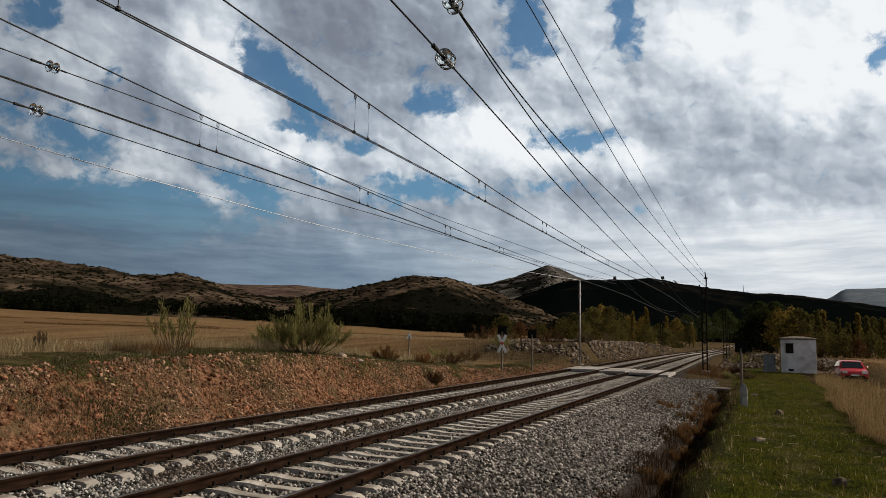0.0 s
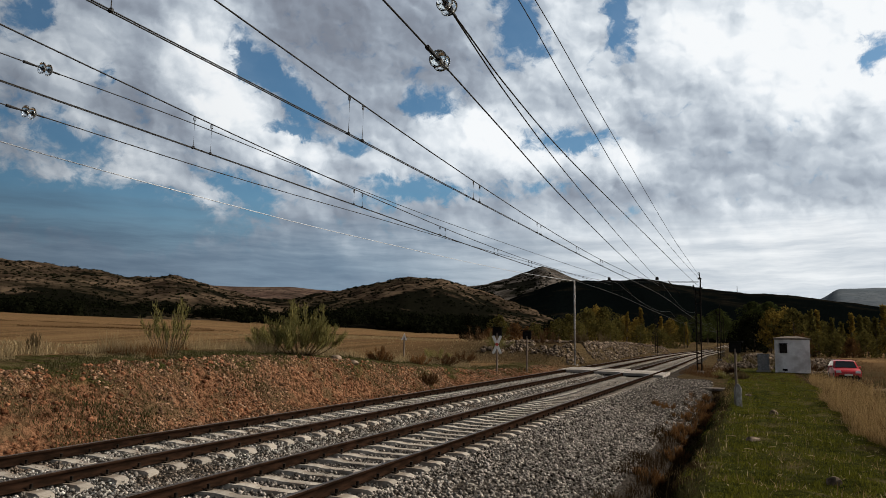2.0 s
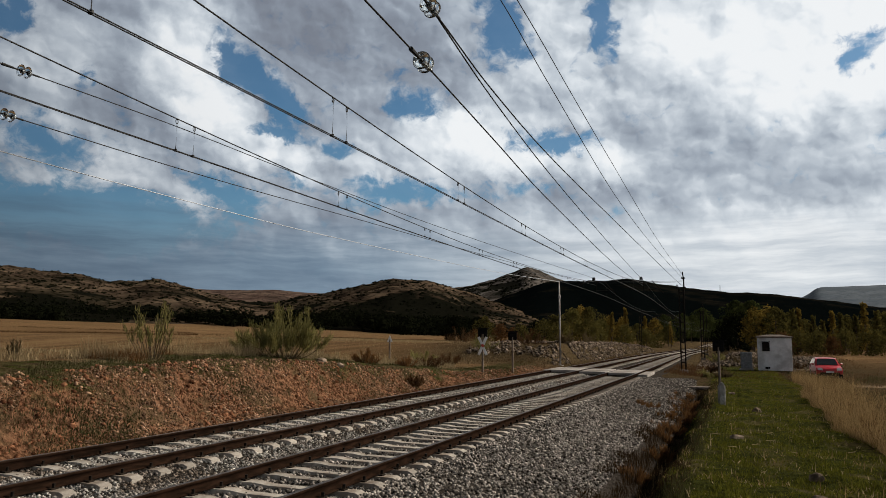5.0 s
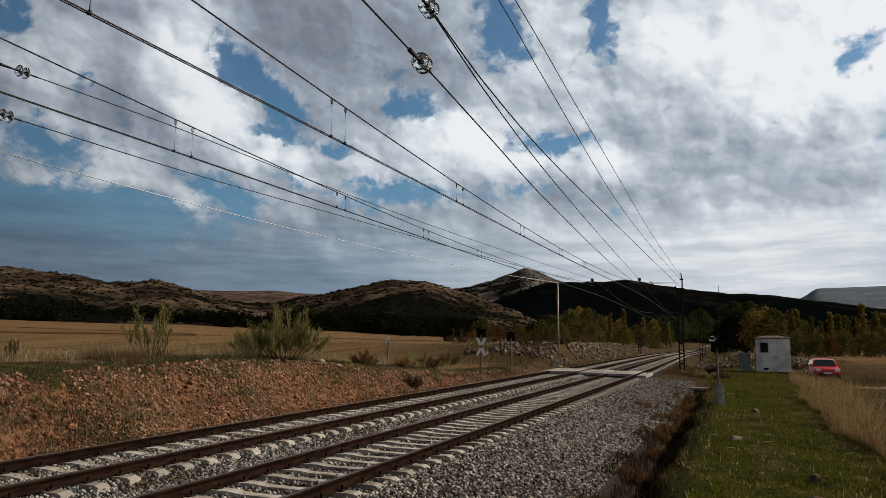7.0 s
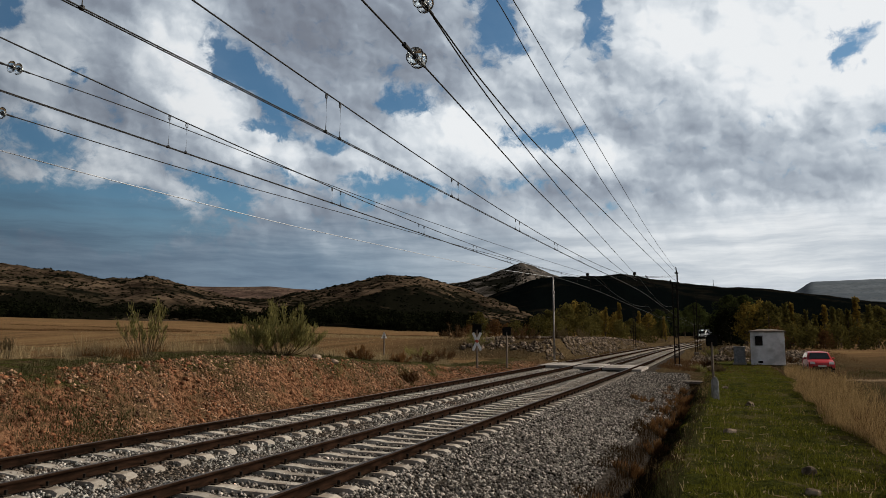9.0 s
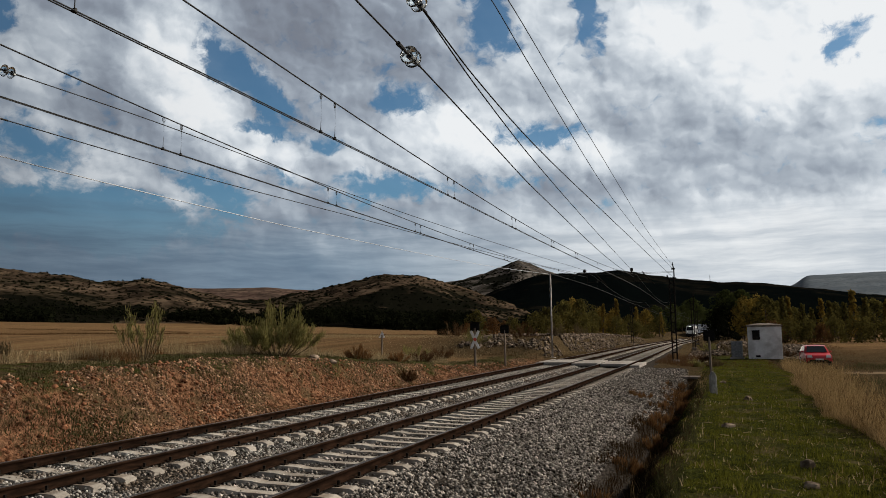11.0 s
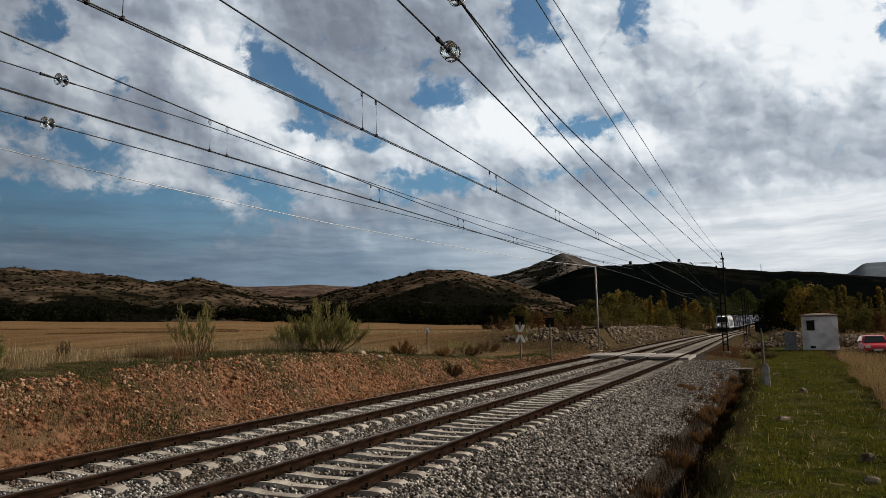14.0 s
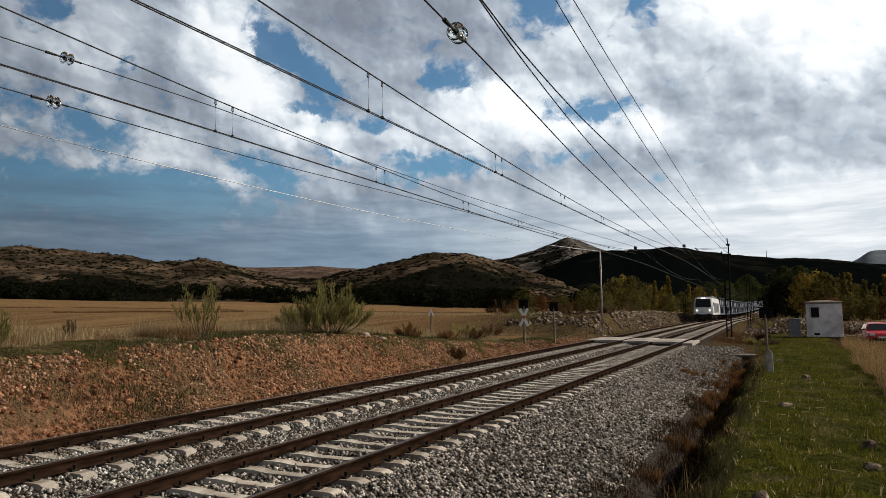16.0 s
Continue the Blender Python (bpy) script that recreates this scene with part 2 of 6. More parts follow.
lattice_m = material("dark_lattice_steel", (0.010, 0.009, 0.008), (0.03, 0.025, 0.022), 8.0, 0.85, 0.0, spec=0.0)
wood_m = material("weathered_post_wood", (0.13, 0.10, 0.075), (0.25, 0.20, 0.16), 6.0, 0.9, stretch=(3, 3, 0.4), bump=0.005, spec=0.0)
wire_m = material("dark_copper_wire", (0.012, 0.012, 0.012), (0.03, 0.028, 0.026), 10.0, 0.6, 0.4)
bright_wire_m = material("pale_aluminium_wire", (0.42, 0.44, 0.47), (0.56, 0.58, 0.61), 10.0, 0.7, 0.0)
glass_m = material("insulator_glass", (0.93, 0.96, 0.95), (0.97, 0.98, 0.97), 5.0, 0.03, alpha=0.97, spec=0.5, ior=1.22)
black_m = material("black_paint", (0.006, 0.006, 0.006), (0.014, 0.013, 0.012), 8.0, 0.85, spec=0.08)
white_m = material("white_paint", (0.62, 0.62, 0.60), (0.78, 0.78, 0.76), 5.0, 0.55, grime=(0.5, 0.46, 0.42), grime_scale=3.0)
red_sign_m = material("faded_red_paint", (0.40, 0.05, 0.035), (0.50, 0.08, 0.05), 5.0, 0.5)
car_m = material("red_car_paint", (0.44, 0.016, 0.022), (0.50, 0.020, 0.026), 2.0, 0.28, spec=0.6)
tyre_m = material("tyre_rubber", (0.012, 0.012, 0.012), (0.025, 0.025, 0.025), 12.0, 0.85)
dark_glass_m = material("dark_window_glass", (0.012, 0.014, 0.016), (0.02, 0.022, 0.025), 2.0, 0.06, spec=0.6)
lamp_glass_m = material("lamp_glass", (0.6, 0.6, 0.58), (0.75, 0.75, 0.72), 6.0, 0.15, spec=0.6)
rim_m = material("wheel_rim", (0.35, 0.35, 0.36), (0.5, 0.5, 0.5), 6.0, 0.35, 0.7)
loco_m = material("white_locomotive_paint", (0.62, 0.62, 0.60), (0.74, 0.73, 0.71), 0.8, 0.4, spec=0.5, grime=(0.5, 0.48, 0.45))
loco_grey_m = material("grey_locomotive_panel", (0.10, 0.105, 0.115), (0.17, 0.175, 0.19), 1.0, 0.5)
wagon_m = material("dark_blue_wagon_steel", (0.035, 0.05, 0.085), (0.075, 0.10, 0.15), 0.9, 0.6, grime=(0.08, 0.07, 0.065))
wagon_mesh_m = material("grey_wagon_panel", (0.14, 0.16, 0.19), (0.24, 0.26, 0.29), 1.2, 0.6)
under_m = material("dirty_running_gear", (0.015, 0.013, 0.012), (0.04, 0.034, 0.03), 3.0, 0.85, spec=0.0)
head_lamp_m = material("lit_headlamp", (0.9, 0.9, 0.85), (0.95, 0.95, 0.9), 3.0, 0.3, glow=(1.0, 0.95, 0.85, 1.6))
stone_m = material("field_stone", (0.05, 0.037, 0.027), (0.28, 0.215, 0.16), 3.0, 0.9, bump=0.03, bump_scale=8, island=0.4, spec=0.0)
bank_stone_m = material("reddish_bank_stone", (0.085, 0.047, 0.028), (0.36, 0.222, 0.138), 5.0, 0.92, bump=0.02, bump_scale=12, island=0.65, spec=0.0)
clod_m = material("red_earth_clod", (0.085, 0.034, 0.017), (0.32, 0.15, 0.08), 6.0, 0.95, bump=0.03, bump_scale=14, island=0.4, spec=0.0)
# stains, and the shade on the post's front, are both in this colour
post_m = material("stained_shaded_concrete", (0.20, 0.185, 0.165), (0.58, 0.56, 0.52), 3.0, 0.9, bump=0.008, bump_scale=30, grime=(0.16, 0.13, 0.10), grime_scale=2.2, stretch=(1, 1, 0.5), spec=0.0)
bark_m = material("bark", (0.055, 0.042, 0.03), (0.12, 0.095, 0.07), 6.0, 0.95, stretch=(2, 2, 0.5), bump=0.02, spec=0.0)


def leaf_material(name, low, high, island=0.5):
    m = bpy.data.materials.new(name)
    m.use_nodes = True
    k = Nodes(m.node_tree)
    r = k.add("ShaderNodeNewGeometry").outputs["Random Per Island"]
    o = k.add("ShaderNodeObjectInfo").outputs["Random"]
    col = k.mix(k.math("MULTIPLY_ADD", r, 0.7, k.math("MULTIPLY", o, 0.3)), low, high)
    shader = k.add("ShaderNodeBsdfPrincipled", i_Base_Color=col, i_Roughness=0.75)
    shader.inputs["Specular IOR Level"].default_value = 0.0
    through_m = k.add("ShaderNodeBsdfTranslucent", i_0=col)
    both = k.add("ShaderNodeMixShader", i_0=0.3, i_1=shader.outputs[0], i_2=through_m.outputs[0])
    k.add("ShaderNodeOutputMaterial", i_0=both.outputs[0])
    return m


leaf_green_m = leaf_material("dark_green_leaves", (0.012, 0.016, 0.006), (0.075, 0.085, 0.026))
leaf_gold_m = leaf_material("autumn_gold_leaves", (0.035, 0.026, 0.008), (0.33, 0.225, 0.048))
leaf_olive_m = leaf_material("olive_autumn_leaves", (0.020, 0.020, 0.007), (0.17, 0.140, 0.040))
leaf_rust_m = leaf_material("rusty_scrub_leaves", (0.05, 0.028, 0.012), (0.15, 0.075, 0.03))
# far darker than holm oak is; the woods' deep shade is in this colour
shaded_oak_leaf_m = leaf_material("shaded_holm_oak_leaves", (0.003, 0.004, 0.002), (0.011, 0.012, 0.006))
broom_m = leaf_material("grey_green_broom", (0.06, 0.056, 0.018), (0.36, 0.315, 0.115))
twig_m = leaf_material("dry_twigs", (0.06, 0.042, 0.022), (0.17, 0.125, 0.065))
grass_m = leaf_material("green_grass", (0.008, 0.010, 0.001), (0.185, 0.180, 0.028))
dull_grass_m = leaf_material("dull_bank_grass", (0.026, 0.027, 0.010), (0.11, 0.10, 0.045))
rust_weed_m = leaf_material("bright_rusty_weeds", (0.08, 0.038, 0.015), (0.26, 0.135, 0.055))
bleached_m = leaf_material("bleached_straw", (0.17, 0.12, 0.06), (0.50, 0.39, 0.22))
# the ditch's black shade is put into the weeds' own colour
shaded_weed_m = leaf_material("ditch_weeds_shade_in_colour", (0.010, 0.007, 0.004), (0.055, 0.034, 0.017))
dry_m = leaf_material("dry_straw_grass", (0.10, 0.060, 0.024), (0.55, 0.38, 0.18))
rust_grass_m = leaf_material("rusty_weeds", (0.035, 0.020, 0.011), (0.13, 0.070, 0.032))


def ground_material():
    """Bare red earth, stubble, grass and scrub, laid out by where each grows."""
    m = bpy.data.materials.new("ground")
    m.use_nodes = True
    k = Nodes(m.node_tree)
    place = k.add("ShaderNodeTexCoord").outputs["Object"]
    s = k.add("ShaderNodeSeparateXYZ", i_0=place)
    rough = k.noise(place, 0.6, 6.0, 0.6)
    fine_g = k.noise(place, 7.0, 6.0, 0.65)
    x = k.math("ADD", s.outputs[0], k.math("MULTIPLY_ADD", rough, 3.4, -1.7))
    y = s.outputs[1]
    earth = k.mix(k.smooth(fine_g, 0.35, 0.65), (0.075, 0.034, 0.017), (0.32, 0.165, 0.092))
    earth = k.mix(k.smooth(k.noise(place, 1.3, 5.0), 0.5, 0.66, 0.0, 0.75), earth, (0.12, 0.085, 0.045))
    lie = k.vec("DOT_PRODUCT", place, (-0.60, 0.80, 0.0))
    rows = k.noise(k.add("ShaderNodeCombineXYZ", i_0=lie, i_1=k.math("MULTIPLY", s.outputs[0], 0.06)).outputs[0], 0.55, 6.0, 0.7)
    stub = k.mix(k.smooth(k.math("ADD", k.math("MULTIPLY", rows, 0.6), k.math("MULTIPLY", fine_g, 0.4)), 0.36, 0.62), (0.08, 0.046, 0.022), (0.26, 0.162, 0.08))
    stub = k.mix(k.smooth(k.noise(place, 0.02, 4.0, 0.5), 0.44, 0.60, 0.0, 0.6), stub, (0.15, 0.09, 0.043))
    green = k.mix(k.smooth(fine_g, 0.3, 0.7), (0.018, 0.022, 0.006), (0.065, 0.068, 0.018))
    green = k.mix(k.smooth(k.noise(place, 0.9, 4.0), 0.48, 0.7, 0.0, 0.7), green, (0.15, 0.115, 0.055))
    scrub = k.mix(k.smooth(fine_g, 0.3, 0.7), (0.035, 0.025, 0.013), (0.115, 0.080, 0.042))
    turf = k.mix(k.smooth(k.noise(place, 2.2, 5.0, 0.65), 0.40, 0.60), green, scrub)
    col = k.mix(k.smooth(x, -13.9, -13.2), k.mix(k.smooth(x, -16.6, -15.4), stub, turf), earth)
    far_side = k.mix(k.smooth(y, 46, 56), col, k.mix(k.smooth(x, -30, -20), stub, scrub))
    col = k.mix(k.smooth(x, -11.8, -11.0), far_side, scrub)
    col = k.mix(k.smooth(x, -1.9, -1.1), col, k.mix(k.smooth(y, 70, 90), green, scrub))
    col = k.mix(k.smooth(x, 2.2, 3.4), col, scrub)
    col = k.mix(k.smooth(x, 7.0, 12.0), col, k.mix(k.smooth(y, 70, 90), scrub, stub))
    lane = k.math("ABSOLUTE", k.math("SUBTRACT", k.math("MULTIPLY_ADD", rough, 1.6, y), 50.5))
    lane = k.math("MULTIPLY", k.smooth(lane, 1.0, 1.9, 1.0, 0.0), k.smooth(x, 3.2, 4.6))
    col = k.mix(lane, col, (0.25, 0.18, 0.115))
    shader = k.add("ShaderNodeBsdfPrincipled", i_Base_Color=col, i_Roughness=0.95)
    shader.inputs["Specular IOR Level"].default_value = 0.0
    b = k.add("ShaderNodeBump", i_Strength=1.0, i_Distance=0.22, i_Height=fine_g)
    k.tree.links.new(b.outputs[0], shader.inputs["Normal"])
    k.add("ShaderNodeOutputMaterial", i_0=shader.outputs[0])
    return m


def hill_material(name, soil_low, soil_high, scrub, wood, amount, scale=0.02, terrace=0.0):
    """Dry soil with scrub and dark woods in patches."""
    m = bpy.data.materials.new(name)
    m.use_nodes = True
    k = Nodes(m.node_tree)
    place = k.add("ShaderNodeTexCoord").outputs["Object"]
    z = k.add("ShaderNodeSeparateXYZ", i_0=place).outputs[2]
    soil = k.mix(k.smooth(k.noise(place, scale * 2.5, 6.0, 0.6), 0.38, 0.64), soil_low, soil_high)
    soil = k.mix(k.smooth(k.noise(k.vec("MULTIPLY", place, (1, 1, 6)), scale * 1.2, 5.0, 0.6), 0.5, 0.58, 0.0, 0.7), soil, scrub)
    dots = k.smooth(k.noise(place, scale * 11.0, 5.0, 0.7), 0.50, 0.60)
    soil = k.mix(k.math("MULTIPLY", dots, 0.85), soil, wood)
    mass = k.math("ADD", k.noise(place, scale * 0.55, 6.0, 0.62), amount)
    if terrace:
        mass = k.math("ADD", mass, k.smooth(z, terrace * 0.45, terrace * 1.2, 0.05, -0.07))
    col = k.mix(k.smooth(mass, 0.52, 0.56), soil, wood)
    shader = k.add("ShaderNodeBsdfPrincipled", i_Base_Color=col, i_Roughness=0.95)
    shader.inputs["Specular IOR Level"].default_value = 0.0
    b = k.add("ShaderNodeBump", i_Strength=1.0, i_Distance=2.2, i_Height=k.noise(place, scale * 9.0, 6.0, 0.65))
    k.tree.links.new(b.outputs[0], shader.inputs["Normal"])
    k.add("ShaderNodeOutputMaterial", i_0=shader.outputs[0])
    return m


# ---- shape helpers ----
def part(name, bm, mat, parent=None, label="", smooth=False, kind=""):
    me = bpy.data.meshes.new(name)
    bm.to_mesh(me)
    bm.free()
    me.materials.append(mat)
    if smooth:
        me.polygons.foreach_set("use_smooth", [True] * len(me.polygons))
    ob = new(name, me)
    ob.parent = parent
    return tagged(ob, label, kind=kind)


def raw(name, verts, faces, mat, parent=None, label="", smooth=False, kind=""):
    me = bpy.data.meshes.new(name)
    verts = np.asarray(verts, dtype=np.float32)
    faces = np.asarray(faces, dtype=np.int32)
    me.vertices.add(len(verts))
    me.vertices.foreach_set("co", verts.ravel())
    size = faces.shape[1]
    me.loops.add(faces.size)
    me.loops.foreach_set("vertex_index", faces.ravel())
    me.polygons.add(len(faces))
    me.polygons.foreach_set("loop_start", np.arange(len(faces), dtype=np.int32) * size)
    me.update(calc_edges=True)
    me.validate()
    me.materials.append(mat)
    if smooth:
        me.polygons.foreach_set("use_smooth", [True] * len(me.polygons))
    ob = new(name, me)
    ob.parent = parent
    return tagged(ob, label, kind=kind)


def thing(name, label, category, m=None, group=""):
    ob = new(name)
    ob.empty_display_size = 0.2
    if m is not None:
        ob.matrix_basis = m
    return tagged(ob, label, category, group)


def box(bm, size, at=(0, 0, 0), bevel=0.0, turn=None, segments=1):
    made = bmesh.ops.create_cube(bm, size=1.0, matrix=Matrix.Translation(at) @ (turn or Matrix()) @ Matrix.Diagonal((*size, 1)))["verts"]
    if bevel:
        edges = list({e for v in made for e in v.link_edges})
        bmesh.ops.bevel(bm, geom=edges, offset=bevel, segments=segments, affect="EDGES", profile=0.6)
    return bm


def tube(bm, a, b, r, r2=None, sides=8):
    a, b = Vector(a), Vector(b)
    m = Matrix.Translation((a + b) / 2) @ (b - a).to_track_quat("Z", "Y").to_matrix().to_4x4()
    bmesh.ops.create_cone(bm, cap_ends=True, segments=sides, radius1=r, radius2=r if r2 is None else r2, depth=(b - a).length, matrix=m)
    return bm


def strand(points, r, sides=5):
    """A round wire through points, as verts and faces."""
    pts = [Vector(p) for p in points]
    verts, faces = [], []
    for i, p in enumerate(pts):
        t = (pts[min(i + 1, len(pts) - 1)] - pts[max(i - 1, 0)]).normalized()
        side = t.cross(Vector((0, 0, 1))).normalized()
        above = side.cross(t)
        for s in range(sides):
            a = 2 * math.pi * s / sides
            verts.append(p + side * math.cos(a) * r + above * math.sin(a) * r)
    for i in range(len(pts) - 1):
        for s in range(sides):
            j = (s + 1) % sides
            faces.append((i * sides + s, i * sides + j, (i + 1) * sides + j, (i + 1) * sides + s))
    return verts, faces


def s_curve(a, b, v):
    v = np.clip((np.asarray(v, float) - a) / (b - a), 0, 1)
    return v * v * (3 - 2 * v)


def shift(y):
    """How far the line swings sideways on its way."""
    y = np.asarray(y, float)
    return -2.0 * s_curve(40, 150, y) + 2.0 * s_curve(240, 370, y) + 0.00044 * np.maximum(0, y - 370) ** 2


def fall(y):
    """How far the line drops on its way."""
    return -0.9 * s_curve(50, 220, y) + 0.8 * s_curve(250, 360, y)


NEAR, FAR_TRACK, LIFT = -6.357, -9.849, 0.083        # the two tracks' centres; the far one lies higher


def waves(x, y, seed=0, count=14, low=0.05, high=1.2):
    """Smooth unevenness, about -1 to 1."""
    rng = np.random.default_rng(seed)
    total = np.zeros_like(np.asarray(x, float))
    weight = 0
    for f in np.geomspace(low, high, count):
        a, p = rng.uniform(0, 2 * math.pi, 2)
        w = f ** -0.7
        total += w * np.sin(2 * math.pi * f * (x * math.cos(a) + y * math.sin(a)) + p)
        weight += w * w
    return total / math.sqrt(weight)


def ground_z(x, y):
    x, y = np.broadcast_arrays(np.asarray(x, float), np.asarray(y, float))
    c = x - shift(y)
    # height of the cutting on the far side of the line: falls to the crossing, rises behind it
    top = 1.30 - 1.15 * s_curve(18, 42, y) + 1.35 * s_curve(51, 62, y) - 1.1 * s_curve(90, 190, y)
    toe, lip = -12.0 - 0.7 * s_curve(8, 30, y), -14.0 - 0.4 * s_curve(10, 35, y)
    left = -0.2 + (top + 0.2) * s_curve(toe, lip, c)
    left = left + 0.15 * s_curve(-14.2, -16, c) * s_curve(50, 20, y) + 0.00015 * np.maximum(0, np.minimum(-16 - c, 215)) ** 2
    berm = -0.32 + 0.35 * s_curve(16, 4, y) - 0.1 * s_curve(30, 60, y)
    ditch_depth = -1.12 + 0.62 * s_curve(38, 46, y) - 0.2 * s_curve(50, 56, y)
    ragged = c
    c = c + 0.16 * waves(y, 0.3 * x, 64, 7, 0.12, 0.9) * s_curve(45, 36, y) * s_curve(-2.6, -1.5, c) * s_curve(1.0, -0.4, c)
    right = np.where(c < -1.9, -0.34 + (ditch_depth + 0.34) * s_curve(-4.9, -2.2, c), ditch_depth + (berm - ditch_depth) * s_curve(-1.65, -0.95, c))
    right = right - 0.3 * s_curve(2.4, 5.0, c) + 0.8 * s_curve(70, 85, y) * s_curve(-1.5, 1.0, c)
    c = ragged
    bed = np.full_like(c, -0.34)
    z = np.where(c < -11.6, left, np.where(c > -4.9, right, bed))
    rough = np.where((c < -11.8) | (c > -2.0), 1.0, 0.15)
    steep = 1 + 1.2 * np.exp(-((c + 13.1) / 1.0) ** 2)
    z = z + 0.05 * rough * steep * waves(x, y, 3, 18, 0.05, 2.2) * s_curve(1500, 60, np.hypot(x, y)) + 0.5 * waves(x, y, 5, 6, 0.002, 0.01) * s_curve(60, 300, np.hypot(x, y))
    # clods and rills in the cut face of the bank, and a ragged lip
    face = np.exp(-((c + 13.0) / 0.9) ** 2) * s_curve(60, 40, y)
    z = z + face * (0.055 * waves(x * 1.0, y * 1.6, 61, 9, 0.35, 1.0) + 0.035 * waves(x, y, 62, 12, 0.9, 2.6))
    z = z + 0.035 * s_curve(-1.1, -0.6, c) * s_curve(70, 40, y) * s_curve(8, 4, c) * waves(x, y, 63, 10, 0.4, 2.2)
    return z + fall(y) * s_curve(-70, -25, c)


def axis(fine_from, fine_to, step, low, high, grow=1.06):
    fine_part = list(np.arange(fine_from, fine_to, step))
    out, s, v = [], step, fine_to
    while v < high:
        out.append(v)
        s *= grow
        v += s
    inn, s, v = [], step, fine_from
    while v > low:
        s *= grow
        v -= s
        inn.append(v)
    return np.array(inn[::-1] + fine_part + out + [high])


# ---- ground ----
xs, ys = axis(-17.0, 4.0, 0.13, -4400, 4400, 1.075), axis(4.0, 62.0, 0.16, -2500, 4700, 1.05)
gx, gy = np.meshgrid(xs, ys, indexing="ij")
gz = ground_z(gx, gy)
index = np.arange(gx.size).reshape(gx.shape)
quads = np.stack([index[:-1, :-1], index[1:, :-1], index[1:, 1:], index[:-1, 1:]], -1).reshape(-1, 4)
ground = raw("ground", np.stack([gx, gy, gz], -1).reshape(-1, 3), quads, ground_material(), smooth=True, label="red earth, stubble field and grass verges beside the railway", kind="structure")
ground["category"] = "ground"


# ---- hills ----
def hill(name, label, sky_line, foot, ridge, mat, rough=1.0, seed=1, step=0.12, depth=26, gully=0.09):
    """A range seen across the valley: azimuth and elevation of its crest, distance of its foot and of its crest."""
    az = np.arange(sky_line[0][0], sky_line[-1][0] + step, step)
    ax, el = [r[0] for r in sky_line], [r[1] for r in sky_line]
    kernel = np.hanning(max(3, int(1.2 / step)))
    pad = np.pad(np.interp(az, ax, el), len(kernel) // 2, mode="edge")
    crest = np.convolve(pad, kernel / kernel.sum(), mode="valid")[: len(az)]
    u = np.concatenate([np.linspace(0, 1, depth) ** 0.9, 1 + np.linspace(0.06, 0.5, 6)])
    A, U = np.meshgrid(az, u, indexing="ij")
    r = foot + (ridge - foot) * U
    top = EYE[2] + ridge * np.tan(np.radians(crest))[:, None]
    x, y = r * np.sin(np.radians(A)), r * np.cos(np.radians(A))
    base = ground_z(x, y) - 1.5
    w = waves(x, y, seed, 16, 0.5 / ridge, 30.0 / ridge)
    rise = np.where(U <= 1, 0.35 * U + 0.65 * s_curve(0, 1, U), 1 - 1.3 * (U - 1))
    free = np.sin(np.pi * np.clip(U, 0, 1)) ** 0.8
    z = base * (1 - np.clip(U, 0, 1)) + top * rise + (top * gully) * w * free * rough
    z = z + 0.0016 * ridge * rough ** 2 * waves(x, y, seed + 9, 8, 12.0 / ridge, 70.0 / ridge) * np.clip(U, 0, 1)
    idx = np.arange(A.size).reshape(A.shape)
    q = np.stack([idx[:-1, :-1], idx[:-1, 1:], idx[1:, 1:], idx[1:, :-1]], -1).reshape(-1, 4)
    ob = raw(name, np.stack([x, y, z], -1).reshape(-1, 3), q, mat, smooth=True, label=label, kind="structure")
    ob["category"] = "hill"
    return x, y, z


# soil darkened here to stand for cloud shadow over the hills
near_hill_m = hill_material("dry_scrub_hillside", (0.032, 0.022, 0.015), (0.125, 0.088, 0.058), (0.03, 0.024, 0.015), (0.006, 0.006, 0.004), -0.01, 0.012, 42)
# this hill's cloud shadow is put into near-black soil and wood colours
cloud_shaded_hill_m = hill_material("wooded_hillside_shade_in_colour", (0.005, 0.005, 0.004), (0.013, 0.011, 0.008), (0.005, 0.005, 0.004), (0.002, 0.003, 0.003), 0.08, 0.015)
peak_m = hill_material("bare_grey_peak", (0.06, 0.052, 0.045), (0.15, 0.13, 0.115), (0.032, 0.028, 0.022), (0.012, 0.012, 0.009), -0.03, 0.01)
# the blue of the air's haze is put into all four mesa colours
hazed_mesa_m = hill_material("mesa_with_haze_in_colour", (0.12, 0.135, 0.15), (0.16, 0.18, 0.20), (0.11, 0.13, 0.15), (0.09, 0.11, 0.13), -0.08, 0.004)
plateau_m = hill_material("ploughed_plateau", (0.075, 0.048, 0.038), (0.15, 0.105, 0.08), (0.05, 0.035, 0.028), (0.012, 0.011, 0.009), -0.09, 0.008)
low_hill = hill("hill_range", "dry scrub hills with dark oak woods behind the stubble field",
                ((-75, 4.1), (-60, 4.45), (-56, 4.5), (-52, 4.2), (-50, 4.1), (-47.2, 3.6), (-45.6, 3.75), (-44.5, 3.95), (-43.2, 3.7), (-41, 3.0), (-38.5, 2.4), (-36, 2.3), (-34, 2.7), (-31.3, 3.15), (-28.9, 3.8), (-26.4, 4.2),
                 (-23.7, 4.1), (-21.7, 3.6), (-19.5, 2.9), (-17, 2.0), (-12, 1.0), (-8, 0.6)), 330, 900, near_hill_m, 1.2, 4)
